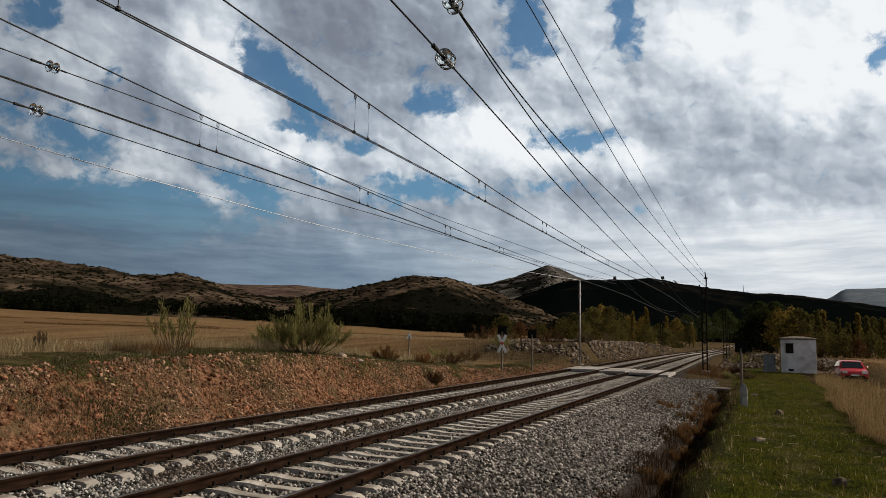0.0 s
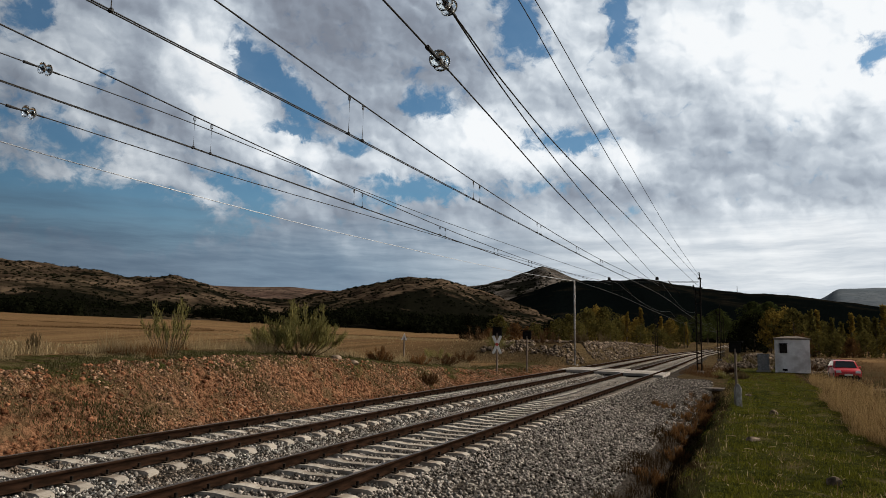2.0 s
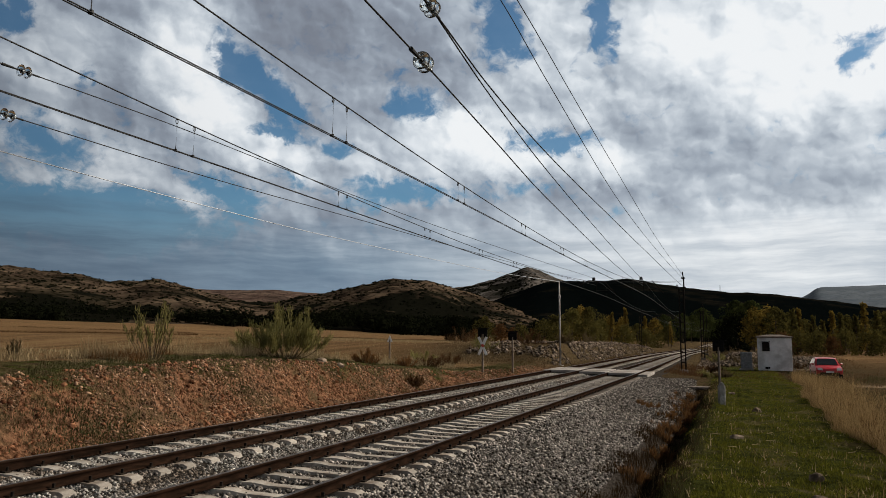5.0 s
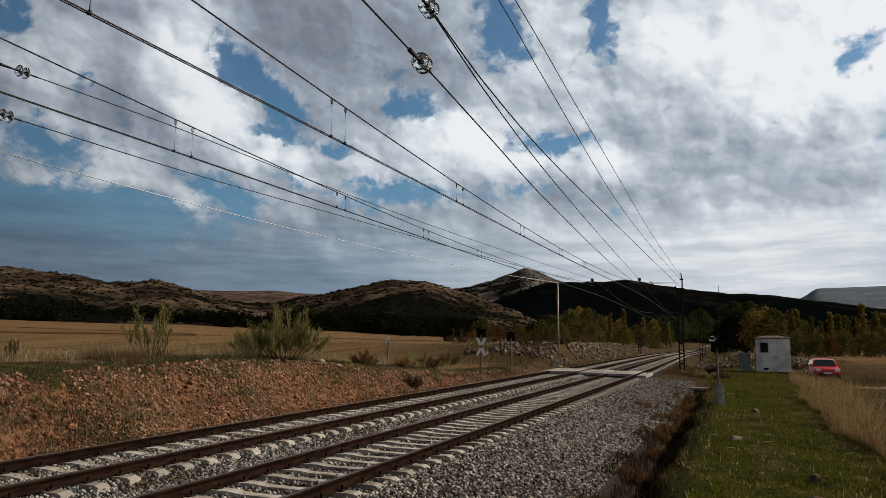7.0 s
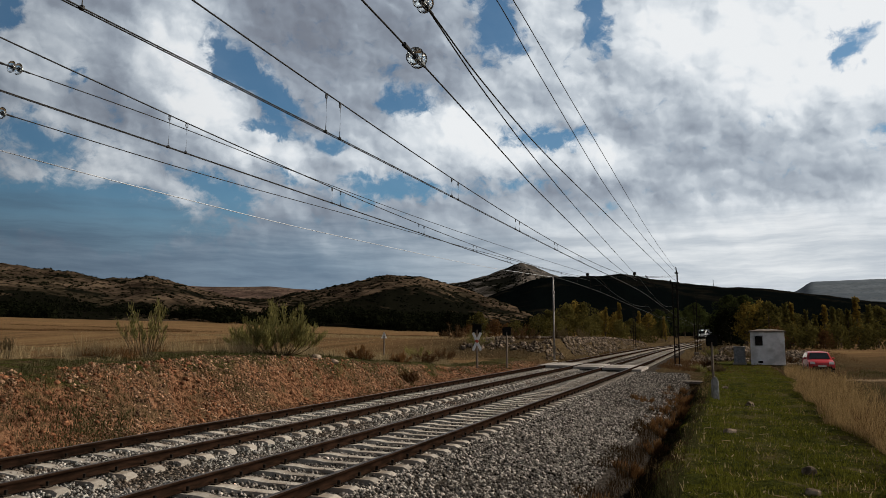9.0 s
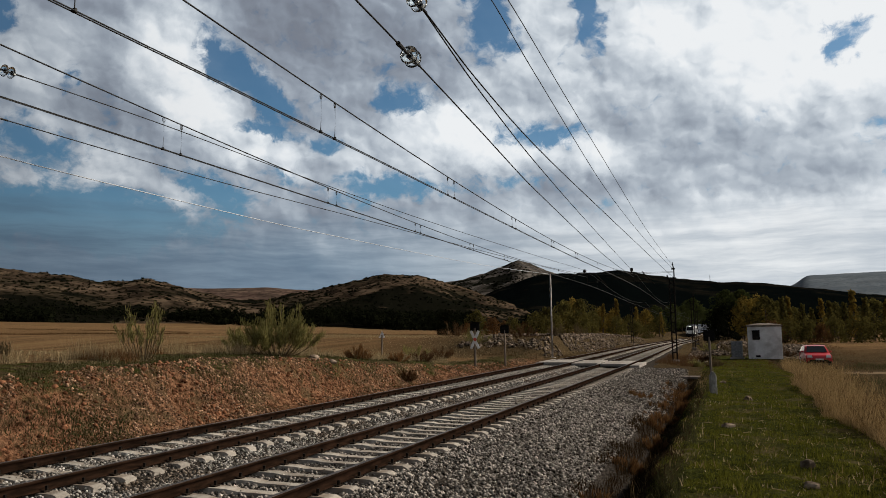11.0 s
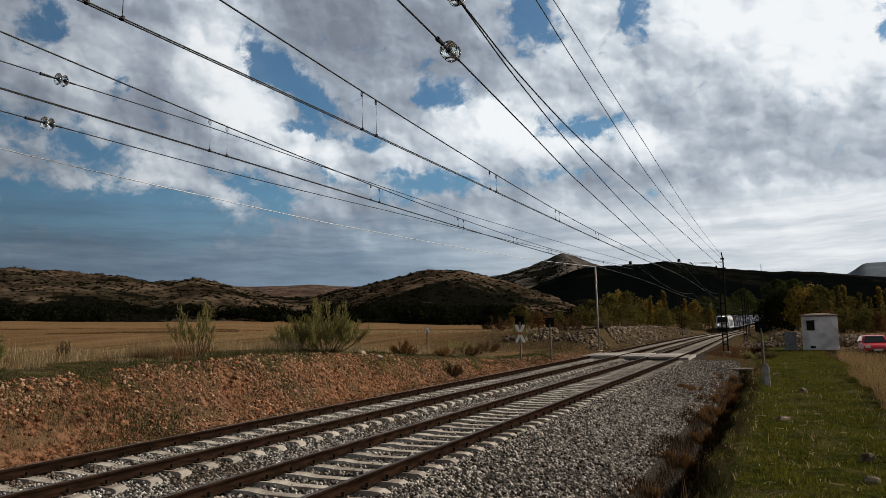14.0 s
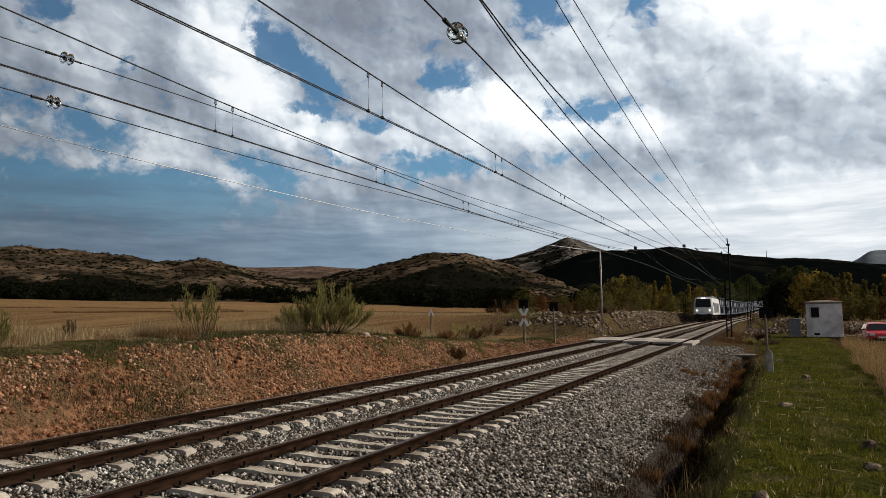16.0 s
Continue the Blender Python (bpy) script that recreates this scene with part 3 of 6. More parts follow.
hill("hill_plateau", "smooth ploughed plateau with hedges behind the dry hills", ((-56, 3.2), (-49, 3.5), (-44, 3.55), (-40, 3.45), (-37, 3.5), (-35.5, 3.58), (-33.5, 3.4), (-31, 3.3), (-28, 3.1), (-24, 2.6)),
     950, 1900, plateau_m, 0.35, 19, gully=0.03)
hill("hill_wooded", "wooded hill beyond the railway, cloud shadow put into its colour", ((-24, 0.6), (-20, 2.1), (-17, 3.4), (-14.5, 4.25), (-12.7, 4.5), (-10, 4.45), (-7.5, 4.62), (-5, 4.15), (-3, 3.75),
     (0, 3.45), (2.3, 3.3), (5.9, 2.8), (8.1, 2.4), (12, 1.9), (20, 1.5), (40, 1.2)), 420, 1150, cloud_shaded_hill_m, 0.7, 7)
peak = hill("hill_peak", "bare conical peak behind the wooded hill", ((-27, 2.4), (-23, 3.6), (-20, 4.15), (-18, 4.65), (-16.8, 5.08), (-16.1, 5.42), (-15.5, 5.75), (-14.9, 5.5), (-14, 5.05), (-13, 4.65), (-10, 3.7), (-5, 2.4)),
     1200, 2100, peak_m, 0.8, 11, 0.06, gully=0.10)
hill("hill_mesa", "distant flat-topped mountain, blue haze put into its colour", ((1, 2.0), (3.8, 2.7), (4.8, 3.1), (5.6, 3.68), (8.1, 3.75), (16, 3.8), (24, 3.2), (40, 2.0)), 2600, 4300, hazed_mesa_m, 0.5, 15, 0.15, gully=0.04)


# ---- the railway ----
def along(y0, y1, step):
    return np.arange(y0, y1 + step / 2, step)


def sweep(profile, centre, lift, ys_):
    """A closed profile (x, z) drawn along the line."""
    verts, faces = [], []
    p = len(profile)
    off = shift(ys_) + centre
    for y, o, f in zip(ys_, off, fall(ys_)):
        verts += [(o + a, y, b + lift + f) for a, b in profile]
    for i in range(len(ys_) - 1):
        for j in range(p):
            k = (j + 1) % p
            faces.append((i * p + j, i * p + k, (i + 1) * p + k, (i + 1) * p + j))
    return verts, faces


STATIONS = np.concatenate([[-8.0], along(0, 120, 4.0), along(128, 900, 8.0)])
RAIL = ((-0.07, -0.165), (0.07, -0.165), (0.07, -0.152), (0.014, -0.135), (0.010, -0.055), (0.034, -0.042), (0.034, -0.006), (-0.034, -0.006), (-0.034, -0.042), (-0.010, -0.055), (-0.014, -0.135), (-0.07, -0.152))
HEAD = ((-0.033, -0.0058), (0.033, -0.0058), (0.026, 0.0), (-0.026, 0.0))


def sleeper_mesh():
    """A twin-block concrete sleeper, 2.6 m long, with sunk middle."""
    bm = bmesh.new()
    outline = ((-1.30, -0.15, -0.03), (-1.22, -0.15, 0.0), (-0.5, -0.15, 0.0), (-0.3, -0.13, -0.025), (0.3, -0.13, -0.025), (0.5, -0.15, 0.0), (1.22, -0.15, 0.0), (1.30, -0.15, -0.03))
    rings = []
    for x, w, z in outline:
        rings.append([bm.verts.new(v) for v in ((x, w, -0.20), (x, w * 0.72, z), (x, -w * 0.72, z), (x, -w, -0.20))])
    for a, b in zip(rings, rings[1:]):
        for j in range(3):
            bm.faces.new((a[j], b[j], b[j + 1], a[j + 1]))
    bm.faces.new(rings[0])
    bm.faces.new(rings[-1][::-1])
    bmesh.ops.recalc_face_normals(bm, faces=bm.faces)
    me = bpy.data.meshes.new("sleeper")
    bm.to_mesh(me)
    bm.free()
    me.materials.append(sleeper_m)
    return me


def clips_mesh():
    bm = bmesh.new()
    box(bm, (0.30, 0.12, 0.03), (0, 0, 0.008))
    for q in (-1, 1):
        tube(bm, (q * 0.115, 0, 0.015), (q * 0.115, 0, 0.085), 0.024, sides=6)
    me = bpy.data.meshes.new("fastening")
    bm.to_mesh(me)
    bm.free()
    me.materials.append(clip_m)
    return me


SLEEPER, CLIPS = sleeper_mesh(), clips_mesh()


def track(label, centre, lift, first, singles):
    line = thing("railway_track", label, "railway track")
    for s in (-0.87, 0.87):
        v, fa = sweep(RAIL, centre + s, lift, STATIONS)
        rail = raw("rail", v, fa, rail_m, line, "rusty steel rail")
        v, fa = sweep(HEAD, centre + s, lift, STATIONS)
        raw("rail_head", v, fa, head_m, rail, "worn running surface")
    rng = random.Random(int(abs(centre) * 10))
    y, count = first, 0
    rest_v, rest_f = [], []
    base = [tuple(v.co) for v in SLEEPER.vertices]
    polys = [tuple(p.vertices) for p in SLEEPER.polygons if len(p.vertices) == 4]
    while y < 420:
        x = centre + float(shift(y))
        turn = -math.degrees(math.atan(float(shift(y + 1) - shift(y))))
        if y < 43.6 or y > 48.6:
            m = pose(x + rng.uniform(-0.015, 0.015), y + rng.uniform(-0.02, 0.02), lift + float(fall(y)) - 0.168 + rng.uniform(-0.006, 0.004), 0, 0, turn + rng.uniform(-0.6, 0.6))
            if count < singles:
                ob = new("sleeper", SLEEPER)
                ob.parent = line
                ob.matrix_basis = m
                if y < 60:
                    for s in (-0.87, 0.87):
                        c = new("fastening", CLIPS)
                        c.parent = ob
                        c.matrix_basis = pose(s, 0, 0)
            else:
                o = len(rest_v)
                rest_v += [m @ Vector(v) for v in base]
                rest_f += [tuple(o + i for i in f4) for f4 in polys]
            count += 1
        y += 0.6
    raw("far_sleepers", rest_v, rest_f, sleeper_m, line, kind="stuff")
    return line


track("far railway track on pale concrete sleepers", FAR_TRACK, LIFT, -2.8, 200)
track("near railway track with rusty rails on concrete sleepers", NEAR, 0.0, -2.6, 200)

# ballast: a bed with shoulders, and its loose stones
BED = ((-12.0, -0.30), (-11.45, -0.17), (-11.1, -0.138), (-8.75, -0.138), (-8.5, -0.185), (-8.2, -0.25), (-7.75, -0.243), (-5.2, -0.243), (-4.95, -0.24), (-4.6, -0.30), (-2.35, -0.80), (-1.95, -1.02), (-12.2, -1.02))
bed_y = np.concatenate([along(-8, 70, 0.5), along(75, 900, 5.0)])


def bed_z(c):
    return np.interp(c, [p[0] for p in BED[:-1]], [p[1] for p in BED[:-1]])


bed_c = np.concatenate([np.arange(-12.0, -1.9, 0.16)])
bx, by = np.meshgrid(bed_c, bed_y, indexing="ij")
narrow = s_curve(38, 46, by) - s_curve(49, 53, by) + s_curve(49, 53, by)
bz = bed_z(bx) + fall(by) - 1.2 * s_curve(47, 49.5, by) * s_curve(-4.4, -3.7, bx) + 0.014 * waves(bx, by, 21, 10, 0.2, 2.5) + np.where(bx > -4.6, 0.38 * narrow * s_curve(-4.6, -2.3, bx), 0)
idx = np.arange(bx.size).reshape(bx.shape)
bq = np.stack([idx[:-1, :-1], idx[1:, :-1], idx[1:, 1:], idx[:-1, 1:]], -1).reshape(-1, 4)
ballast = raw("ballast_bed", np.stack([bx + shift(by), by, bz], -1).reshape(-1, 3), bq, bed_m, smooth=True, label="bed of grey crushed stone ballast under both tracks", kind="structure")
ballast["category"] = "ballast"


def pebbles(name, label, places, sizes, mat, seed, parent=None, squash=(0.65, 1.1)):
    """Angular stones lying at places, as one heap."""
    rng = np.random.default_rng(seed)
    k = len(places)
    unit = np.array([(0, 0, 1), (0.94, 0, 0.1), (0.2, 0.9, 0.25), (-0.85, 0.45, 0), (-0.6, -0.7, 0.2), (0.35, -0.9, -0.05), (0, 0, -0.9)])
    tri = np.array([(0, 1, 2), (0, 2, 3), (0, 3, 4), (0, 4, 5), (0, 5, 1), (6, 2, 1), (6, 3, 2), (6, 4, 3), (6, 5, 4), (6, 1, 5)])
    v = unit[None] * (1 + rng.uniform(-0.28, 0.28, (k, 7, 3)))
    v = v * sizes[:, None, None] * 0.5
    v[:, :, 2] *= rng.uniform(*squash, (k, 1))
    v[:, :, 0] *= rng.uniform(0.8, 1.35, (k, 1))
    a = rng.uniform(0, 2 * np.pi, k)[:, None]
    t = rng.uniform(-0.6, 0.6, k)[:, None]
    x, y, z = v[..., 0], v[..., 1], v[..., 2]
    y, z = y * np.cos(t) - z * np.sin(t), y * np.sin(t) + z * np.cos(t)
    x, y = x * np.cos(a) - y * np.sin(a), x * np.sin(a) + y * np.cos(a)
    v = np.stack([x, y, z], -1) + places[:, None, :]
    fa = (tri[None] + 7 * np.arange(k)[:, None, None]).reshape(-1, 3)
    ob = raw(name, v.reshape(-1, 3), fa, mat, parent, label, kind="stuff")
    ob["category"] = "stones"
    return ob


rng = np.random.default_rng(5)


def scatter_bed(c0, c1, y0, y1, count, power=1.0):
    c = rng.uniform(c0, c1, count)
    y = y0 + (y1 - y0) * rng.uniform(0, 1, count) ** power
    z = bed_z(c) + np.where(c > -4.6, 0.38 * s_curve(38, 46, y) * s_curve(-4.6, -2.3, c), 0)
    return np.stack([c + shift(y), y, z + rng.uniform(-0.022, 0.032, count)], -1)


spots = np.concatenate([scatter_bed(-5.1, -2.45, 4, 26, 30000, 1.2), scatter_bed(-5.1, -2.1, 26, 46, 9000), scatter_bed(-8.3, -4.9, 3, 40, 30000, 1.3)])
pebbles("ballast_stones", "loose grey and brown crushed stones along the near track", spots, rng.uniform(0.035, 0.088, len(spots)), ballast_old_m, 8)
spots = np.concatenate([scatter_bed(-11.7, -8.0, 3, 45, 52000, 1.3)])
pebbles("ballast_stones", "fresh pale crushed stones along the far track", spots, rng.uniform(0.03, 0.072, len(spots)), ballast_m, 9)


def crossing():
    ob = thing("level_crossing", "pale concrete panels of a level crossing over both tracks", "level crossing")
    rng_ = random.Random(3)
    for x0, x1, z in ((-11.15, -10.80, LIFT - 0.01), (-10.64, -9.06, LIFT - 0.005), (-8.9, -7.32, 0.03), (-7.14, -5.57, -0.005), (-5.40, -4.85, -0.09)):
        for j in range(3):
            bm = bmesh.new()
            box(bm, (x1 - x0, 1.43, 0.16), (0, 0, -0.08), 0.015)
            p = part("panel", bm, slab_m, ob)
            y = 44.75 + j * 1.45
            p.matrix_basis = pose((x0 + x1) / 2 + float(shift(y)), y, z + 0.012 + rng_.uniform(-0.006, 0.006))
    return ob


crossing()


# ---- overhead line ----
def wire(name, label, points, r, mat=wire_m, parent=None):
    v, fa = strand(points, r)
    ob = raw(name, v, fa, mat, parent, label, smooth=True)
    if parent is None:
        ob["category"] = "overhead wire"
    return ob


def sag(a, b, drop, count=24):
    a, b = Vector(a), Vector(b)
    return [a.lerp(b, i / count) - Vector((0, 0, 4 * drop * (i / count) * (1 - i / count))) for i in range(count + 1)]


def catenary(label, centre, z_contact, z_low, middle):
    """Twin contact wires under a messenger wire, in spans of 56 m; middle: where the first span hangs lowest."""
    ob = thing("overhead_line", label, "overhead line")

    def low_z(y):
        return z_contact + float(fall(y)) - 0.11 * math.sin(math.pi * (y - middle + 28) / 56) ** 2

    def top_z(y):
        return z_low + float(fall(y)) + 0.00112 * (((y - middle + 28) % 56) - 28) ** 2

    line = along(-20, 284, 2.0)
    for s in (-0.022, 0.022):
        wire("contact_wire", "", [(centre + float(shift(y)) + s, y, low_z(y)) for y in line], 0.0095, parent=ob)
    wire("messenger_wire", "", [(centre + float(shift(y)), y, top_z(y)) for y in line], 0.013, parent=ob)
    for y in (4.9, 5.35, 10.40, 10.88, 16.52, 16.98, 22.4, 22.86, 28.13, 28.6, 33.2, 33.7, 39.5, 45.5, 51, 62, 68, 74, 80, 86, 92, 98):
        x, top, bottom = centre + float(shift(y)), top_z(y), low_z(y)
        v, fa = strand([(x, y, top), (x + 0.012, y, (top + bottom) / 2), (x, y, bottom)], 0.0095, 4)
        d_ = raw("dropper", v, fa, wire_m, ob)
        loop = [(x + 0.001, y + 0.035 * math.sin(a), top - 0.05 + 0.05 * math.cos(a)) for a in np.linspace(0, 6.2, 9)]
        v, fa = strand(loop, 0.008, 4)
        raw("loop", v, fa, wire_m, d_)
        bm = bmesh.new()
        box(bm, (0.06, 0.04, 0.05), (x, y, bottom + 0.01), 0.008)
        part("clamp", bm, wire_m, d_)
    return ob


catenary("twin contact wires of the near track hung from a messenger wire", NEAR, 5.54, 5.70, 32.0)
catenary("twin contact wires of the far track hung from a messenger wire", FAR_TRACK, 5.61, 5.75, 31.0)


def insulator(at, toward, discs=3, label="glass disc insulators strung in an anchor wire", size=0.115):
    at = Vector(at)
    m = Matrix.Translation(at) @ (Vector(toward) - at).to_track_quat("Z", "Y").to_matrix().to_4x4()
    ob = thing("insulator", label, "insulator", m, "insulators in the wires")
    bm = bmesh.new()
    tube(bm, (0, 0, -0.30), (0, 0, 0.30), 0.018)
    tube(bm, (0, 0, -0.42), (0, 0, -0.22), 0.03, 0.022)
    part("rod", bm, wire_m, ob)
    for i in range(discs):
        z = (i - (discs - 1) / 2) * 0.13
        bm = bmesh.new()
        prof = ((0.03, 0.05), (0.07, 0.045), (size, 0.0), (size * 0.97, -0.012), (size * 0.72, 0.0), (size * 0.66, -0.025), (0.05, -0.005), (0.03, -0.03))
        vs = [bm.verts.new((r, 0, z + h)) for r, h in prof]
        es = [bm.edges.new((a, b)) for a, b in zip(vs, vs[1:])]
        bmesh.ops.spin(bm, geom=vs + es, cent=(0, 0, 0), axis=(0, 0, 1), angle=2 * math.pi, steps=20, use_merge=True)
        bmesh.ops.recalc_face_normals(bm, faces=bm.faces)
        disc = part("disc", bm, glass_m, ob, smooth=True)
        bm = bmesh.new()
        tube(bm, (0, 0, z + 0.02), (0, 0, z + 0.075), 0.045, 0.035)
        part("cap", bm, grey_metal_m, disc)
    return ob


def eased(points, steps=8):
    """A smooth line through points."""
    p = [Vector(q) for q in points]
    p = [2 * p[0] - p[1]] + p + [2 * p[-1] - p[-2]]
    out = []
    for i in range(1, len(p) - 2):
        k0 = (p[i + 1] - p[i - 1]) / max(1e-6, p[i + 1].y - p[i - 1].y) * (p[i + 1].y - p[i].y)
        k1 = (p[i + 2] - p[i]) / max(1e-6, p[i + 2].y - p[i].y) * (p[i + 1].y - p[i].y)
        for j in range(steps):
            u = j / steps
            out.append(p[i] * (2 * u ** 3 - 3 * u ** 2 + 1) + k0 * (u ** 3 - 2 * u ** 2 + u) + p[i + 1] * (3 * u ** 2 - 2 * u ** 3) + k1 * (u ** 3 - u ** 2))
    return out + [p[-2]]


def anchored(label, points, spots_, r=0.0115, discs=2):
    """A wire with disc insulators let into it at the given heights along y."""
    wire("anchor_wire", label, points, r)
    pts = [Vector(p) for p in points]
    for y in spots_:
        for a, b in zip(pts, pts[1:]):
            if min(a.y, b.y) <= y <= max(a.y, b.y):
                p = a.lerp(b, (y - a.y) / (b.y - a.y))
                insulator(p, p + (b - a), discs)
                break


# wires that leave the far track for their anchors
anchored("slack anchor wire above the far track", eased(((-12.2, -6, 6.75), (-12.0, 7.74, 6.87), (-11.81, 12.15, 6.87), (-11.61, 16.6, 6.75), (-11.2, 26, 6.6), (-10.6, 40, 6.6), (-9.95, 56.3, 6.72))), (8.74,))
anchored("lower slack anchor wire above the far track", eased(((-12.2, -6, 6.05), (-12.0, 7.83, 5.98), (-11.75, 13.4, 5.89), (-11.44, 20.7, 5.93), (-11.0, 30, 5.95), (-10.3, 48, 6.1), (-9.95, 56.3, 6.2))), (8.5,))
wire("feeder_wire", "thin pale wire strung along the far side of the line", eased(((-13.6, -8, 6.3), (-13.44, 8.85, 5.7), (-13.35, 15.2, 5.6), (-13.26, 21, 5.59), (-13.0, 38.7, 5.89), (-12.75, 55.7, 6.5))), 0.013, bright_wire_m)
# wires that leave the near track for their anchors on this side
anchored("anchor wire crossing from the near track", eased(((-3.1, 0.0, 5.5), (-3.3, 6.0, 5.41), (-3.57, 10.6, 5.35), (-3.87, 15.45, 5.27), (-4.96, 33.7, 5.41), (-6.36, 56.5, 6.1))), (7.6,))
anchored("anchor wire leading to the timber mast", eased(((-3.3, 2.0, 6.45), (-3.3, 7.57, 6.09), (-3.3, 9.75, 5.86), (-3.3, 13.18, 5.70), (-3.3, 19.48, 5.68), (-3.3, 49.4, 5.77), (-3.4, 57.0, 6.0))), (7.6,))
wire("anchor_wire", "second wire from the same insulator toward the near track", eased(((-3.31, 7.75, 6.08), (-3.45, 10.2, 5.91), (-3.75, 15.0, 5.82), (-4.44, 26.2, 5.92), (-5.62, 45.1, 6.24), (-6.36, 56.3, 6.5))), 0.011)
wire("feeder_wire", "thin line wire along the near side", eased(((-3.4, -4, 8.3), (-3.3, 10.56, 7.5), (-3.3, 13.18, 7.25), (-3.3, 22.6, 6.52), (-3.3, 36, 6.3), (-3.45, 56.8, 6.6))), 0.009)
wire("feeder_wire", "thin line wire along the near side", eased(((-3.4, -4, 8.4), (-3.3, 11.56, 7.95), (-3.3, 16.15, 7.72), (-3.3, 20.5, 7.52), (-3.4, 36, 7.05), (-3.45, 56.8, 6.85))), 0.009)


def lattice_mast(at, height, tall=1.0, label="dark lattice mast with a bent timber top", top_post=True):
    ob = thing("lattice_mast", label, "mast", at)
    for s in (-0.16, 0.16):
        bm = bmesh.new()
        box(bm, (0.09, 0.14, height), (s * (1.0), 0, height / 2), 0.01)
        part("leg", bm, lattice_m, ob)
    z = 0.7
    while z < height - 0.2:
        bm = bmesh.new()
        box(bm, (0.30, 0.05, 0.09), (0, 0, z))
        part("batten", bm, lattice_m, ob)
        z += 0.75
    bm = bmesh.new()
    box(bm, (0.6, 0.5, 0.3), (0, 0, 0.0), 0.03)
    part("footing", bm, roof_m, ob, "concrete footing")
    if top_post:
        bm = bmesh.new()
        tube(bm, (0.16, -0.1, height * 0.5), (0.20, -0.1, height + 0.6), 0.06, 0.05)
        tube(bm, (0.20, -0.1, height + 0.6), (0.12, -0.1, height + 1.25), 0.05, 0.035)
        part("top_post", bm, lattice_m, ob)
        bm = bmesh.new()
        box(bm, (0.7, 0.08, 0.08), (0.0, -0.1, height + 0.05))
        box(bm, (0.1, 0.1, 0.3), (-0.30, -0.1, height + 0.1))
        part("crossarm", bm, lattice_m, ob)
        bm = bmesh.new()
        box(bm, (0.26, 0.1, 0.12), (0.16, -0.1, height + 0.75))
        part("cap_plate", bm, lattice_m, ob)
    return ob


def cantilever(x, y, side, z0, reach, label="tubular bracket arm with insulators over the track"):
    """A bracket arm that carries the wires, fixed to its mast at x."""
    ob = thing("bracket_arm", label, "bracket arm", pose(x, y, z0))
    bm = bmesh.new()
    tube(bm, (0, 0, 0.15), (side * reach * 0.55, 0, 0.55), 0.045)
    tube(bm, (side * reach * 0.55, 0, 0.55), (side * reach, 0, 0.5), 0.045)
    part("tube", bm, lattice_m, ob)
    bm = bmesh.new()
    tube(bm, (0, 0, 0.95), (side * reach * 0.6, 0, 0.56), 0.02)
    part("stay", bm, lattice_m, ob)
    bm = bmesh.new()
    tube(bm, (side * reach, 0, 0.5), (side * reach * 0.97, 0, 0.05), 0.025)
    part("steady_arm", bm, lattice_m, ob)
    return ob


lattice_mast(pose(-3.62, 57.0, -0.4, 0, 0, 8), 6.3)
lattice_mast(pose(-3.9, 100.5, -0.55, 0, 0, 8), 6.2, label="dark lattice mast beside the near track")
lattice_mast(pose(-5.0, 146, -0.85), 6.2, label="dark lattice mast beside the near track")
lattice_mast(pose(-14.6, 124.0, -0.5, 0, 0, 0), 6.6, label="tall lattice mast with a bracket arm beside the far track", top_post=False)
cantilever(-14.45, 124.0, 1, 5.2, 3.0)


def steel_pole():
    ob = thing("steel_pole", "slim pale steel pole on the far side of the line", "pole", pose(-12.75, 55.7, -0.35))
    bm = bmesh.new()
    tube(bm, (0, 0, 0), (0, 0, 6.9), 0.075, 0.06, 12)
    part("shaft", bm, pole_m, ob, smooth=True)
    bm = bmesh.new()
    tube(bm, (0, 0, 5.55), (0, 0, 5.75), 0.10, 0.10, 12)
    part("collar", bm, pole_m, ob)
    bm = bmesh.new()
    box(bm, (0.5, 0.5, 0.4), (0, 0, 0.1), 0.03)
    part("footing", bm, slab_m, ob)
    bm = bmesh.new()
    tube(bm, (0.0, 0, 1.5), (1.0, -0.2, 0.25), 0.02)
    part("stay", bm, lattice_m, ob)
    return ob


steel_pole()


def head_span():
    ob = thing("head_span", "cross wires and bent tubes hung between pole and mast", "head span")
    for z0, z1 in ((6.55, 6.45), (6.42, 6.38)):
        wire("span_wire", "", sag((-12.75, 55.7, z0), (-3.5, 57.0, z1), 0.05, 10), 0.012, parent=ob)
    for cx, z in ((-10.12, 6.72), (-6.49, 6.68)):
        bm = bmesh.new()
        tube(bm, (cx, 56.3, z - 0.4), (cx, 56.3, z + 0.05), 0.03)
        tube(bm, (cx, 56.3, z - 0.12), (cx, 56.3, z + 0.1), 0.13, 0.10, 12)
        part("hanger", bm, lattice_m, ob)
    for dx in (0.0, 3.6):
        bm = bmesh.new()
        if not dx:
            tube(bm, (-11.27, 56.3, 6.23), (-10.6, 56.3, 6.54), 0.06)
            tube(bm, (-10.6, 56.3, 6.54), (-9.29, 56.3, 6.48), 0.07)
        tube(bm, (-9.29 + dx, 56.3, 6.48), (-8.44 + dx, 56.3, 5.5), 0.035)
        tube(bm, (-9.9 + dx, 56.3, 5.75), (-8.6 + dx, 56.3, 5.85), 0.025)
        tube(bm, (-9.9 + dx, 56.3, 5.55), (-9.9 + dx, 56.3, 6.5), 0.02)
        part("tube", bm, lattice_m, ob)
    return ob


head_span()


